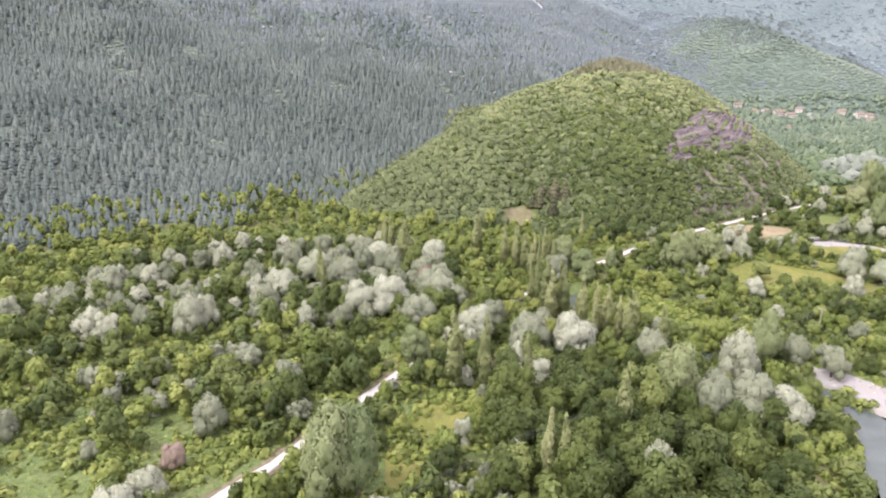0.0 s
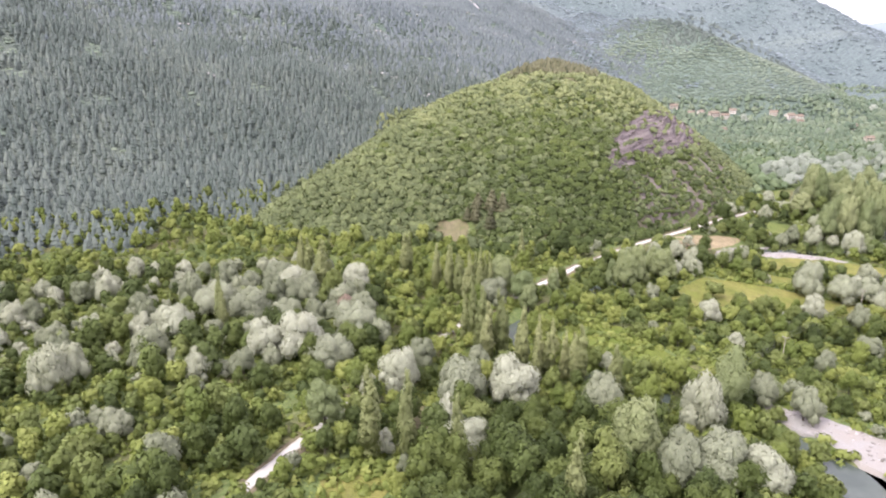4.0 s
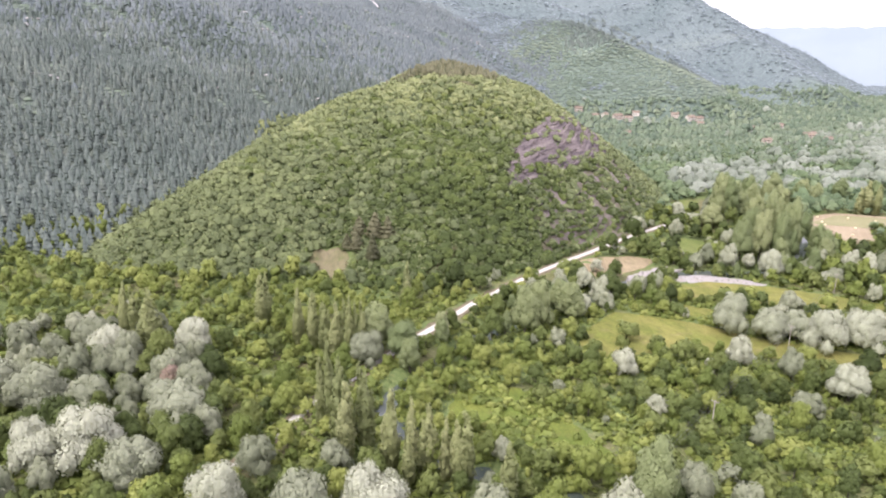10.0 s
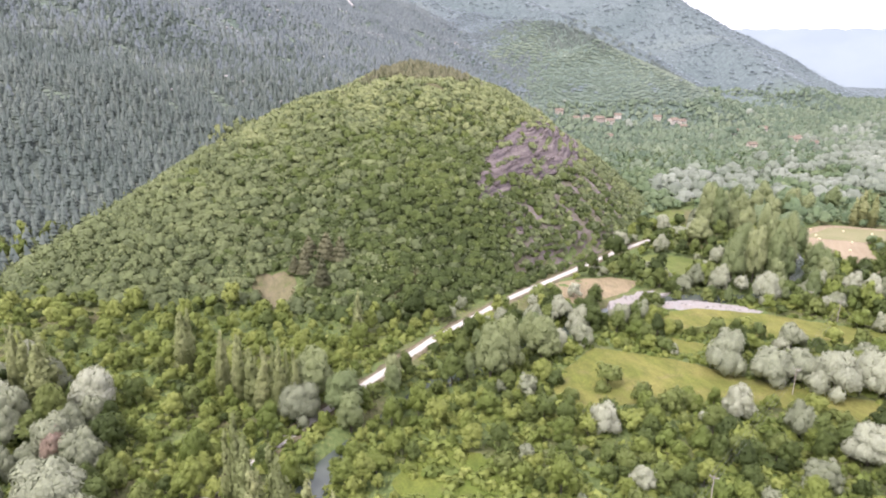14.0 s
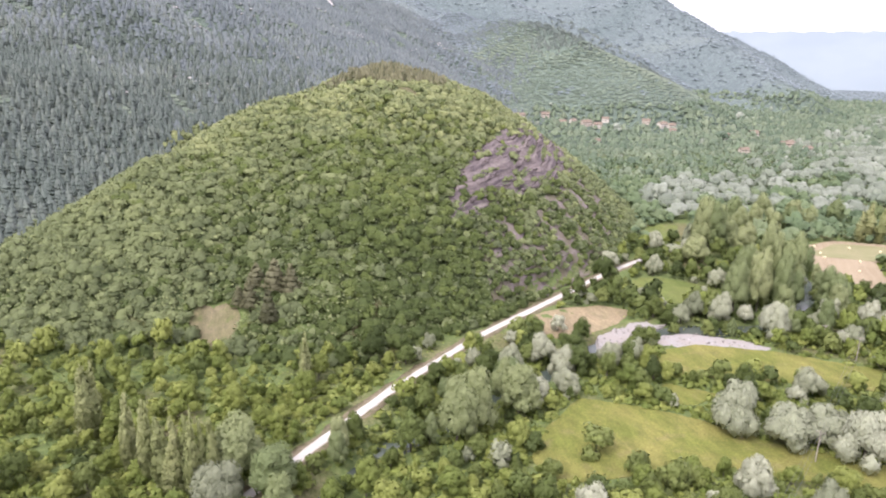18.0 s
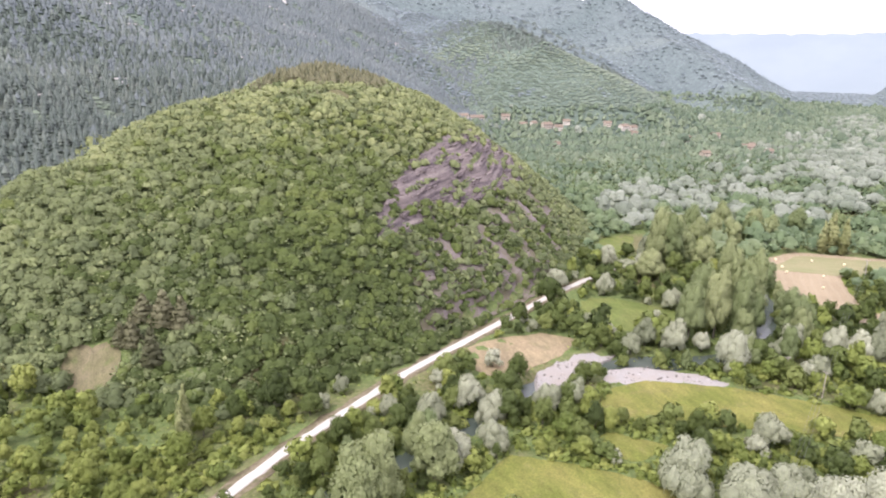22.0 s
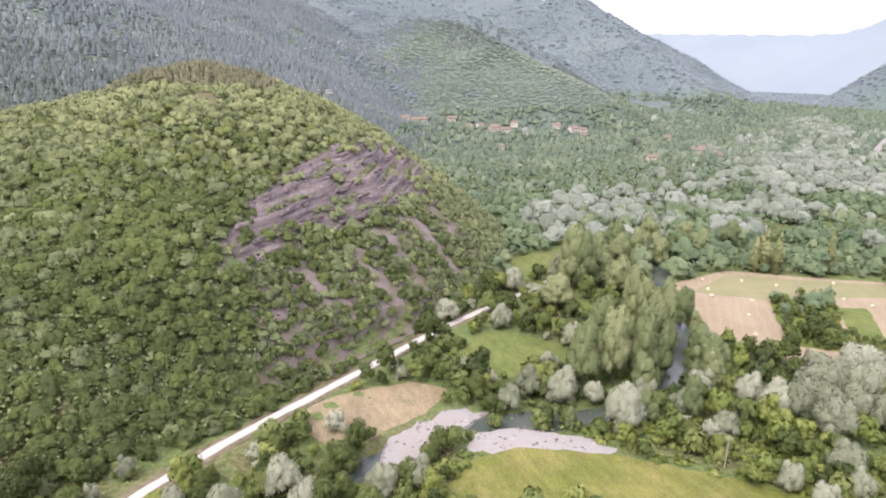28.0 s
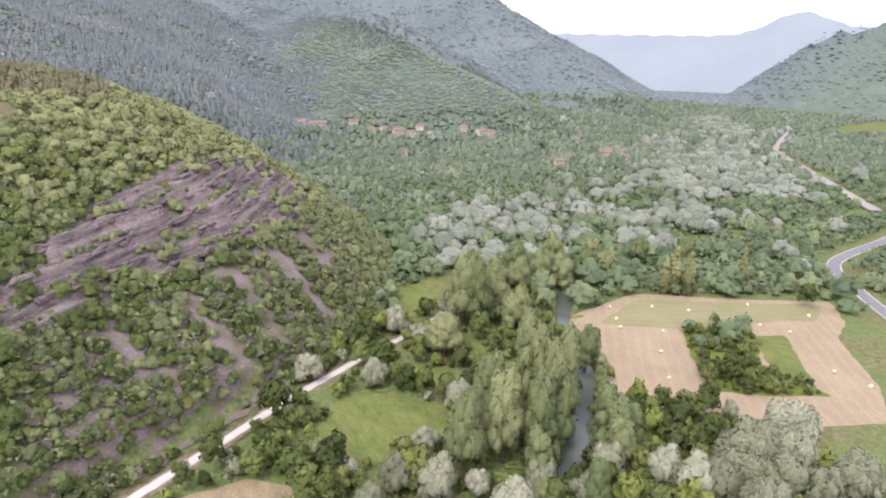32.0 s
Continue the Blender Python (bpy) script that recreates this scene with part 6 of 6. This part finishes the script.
for i, (px, py, l, d, h) in enumerate(HOUSES):
    house(px, py, -38 + (i * 47) % 60, l * 0.9, d * 0.9, 0.9 * h, stone_wall_mat if i % 3 == 0 else plaster_mat, i)

# ---- up the valley ----
ribbon("gravel_riverbed", RIVER[28:], 9.0, 0.9, gravel_mat, "pale gravel riverbed winding up the valley", rough=0.6, gap=12.0, drop=1.0, level=VALLEY)
sheet("far_field", FAR_FIELD, 0.4, green_mat, "flat pale green field up the valley", 60, gap=60.0)
ribbon("village_lane", np.array([(600, 700), (618, 716), (632, 735), (640, 752), (660, 790.0)]), 6.0, 0.6, gravel_road_mat, "white lane leading into the village", gap=6.0)
for off in (-3.2, 3.2):
    ribbon("edge_line", MAIN_ROAD, 0.22, 0.36, white_paint_mat, "white painted edge line of the asphalt road", gap=4.0, offset=off, drop=0.05)

# the range that closes the valley, its haze put into colour and faint glow
head = np.radians(np.linspace(12, 82, 160))
crest = 292 + 118 * np.exp(-(((np.degrees(head) - 53.2) / 2.6) ** 2)) + 45 * step(50, 60, np.degrees(head)) + 4 * np.sin(np.degrees(head) * 3.3) + 2.5 * np.sin(np.degrees(head) * 8.1)
crest = 90 + (crest - 90) * 0.846
rows = []
for back, up in ((0, -0.05), (150, 0.35), (320, 0.72), (480, 1.0)):
    r = 3300 + back
    rows.append(np.column_stack([140 + r * np.sin(head), 180 + r * np.cos(head), crest * up - 8]))
idx = np.arange(4 * len(head)).reshape(4, -1)
quads = np.stack([idx[:-1, :-1], idx[:-1, 1:], idx[1:, 1:], idx[1:, :-1]], -1).reshape(-1, 4)[:, ::-1]
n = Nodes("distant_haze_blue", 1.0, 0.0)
# haze as base colour plus weak emission; the range is no lamp
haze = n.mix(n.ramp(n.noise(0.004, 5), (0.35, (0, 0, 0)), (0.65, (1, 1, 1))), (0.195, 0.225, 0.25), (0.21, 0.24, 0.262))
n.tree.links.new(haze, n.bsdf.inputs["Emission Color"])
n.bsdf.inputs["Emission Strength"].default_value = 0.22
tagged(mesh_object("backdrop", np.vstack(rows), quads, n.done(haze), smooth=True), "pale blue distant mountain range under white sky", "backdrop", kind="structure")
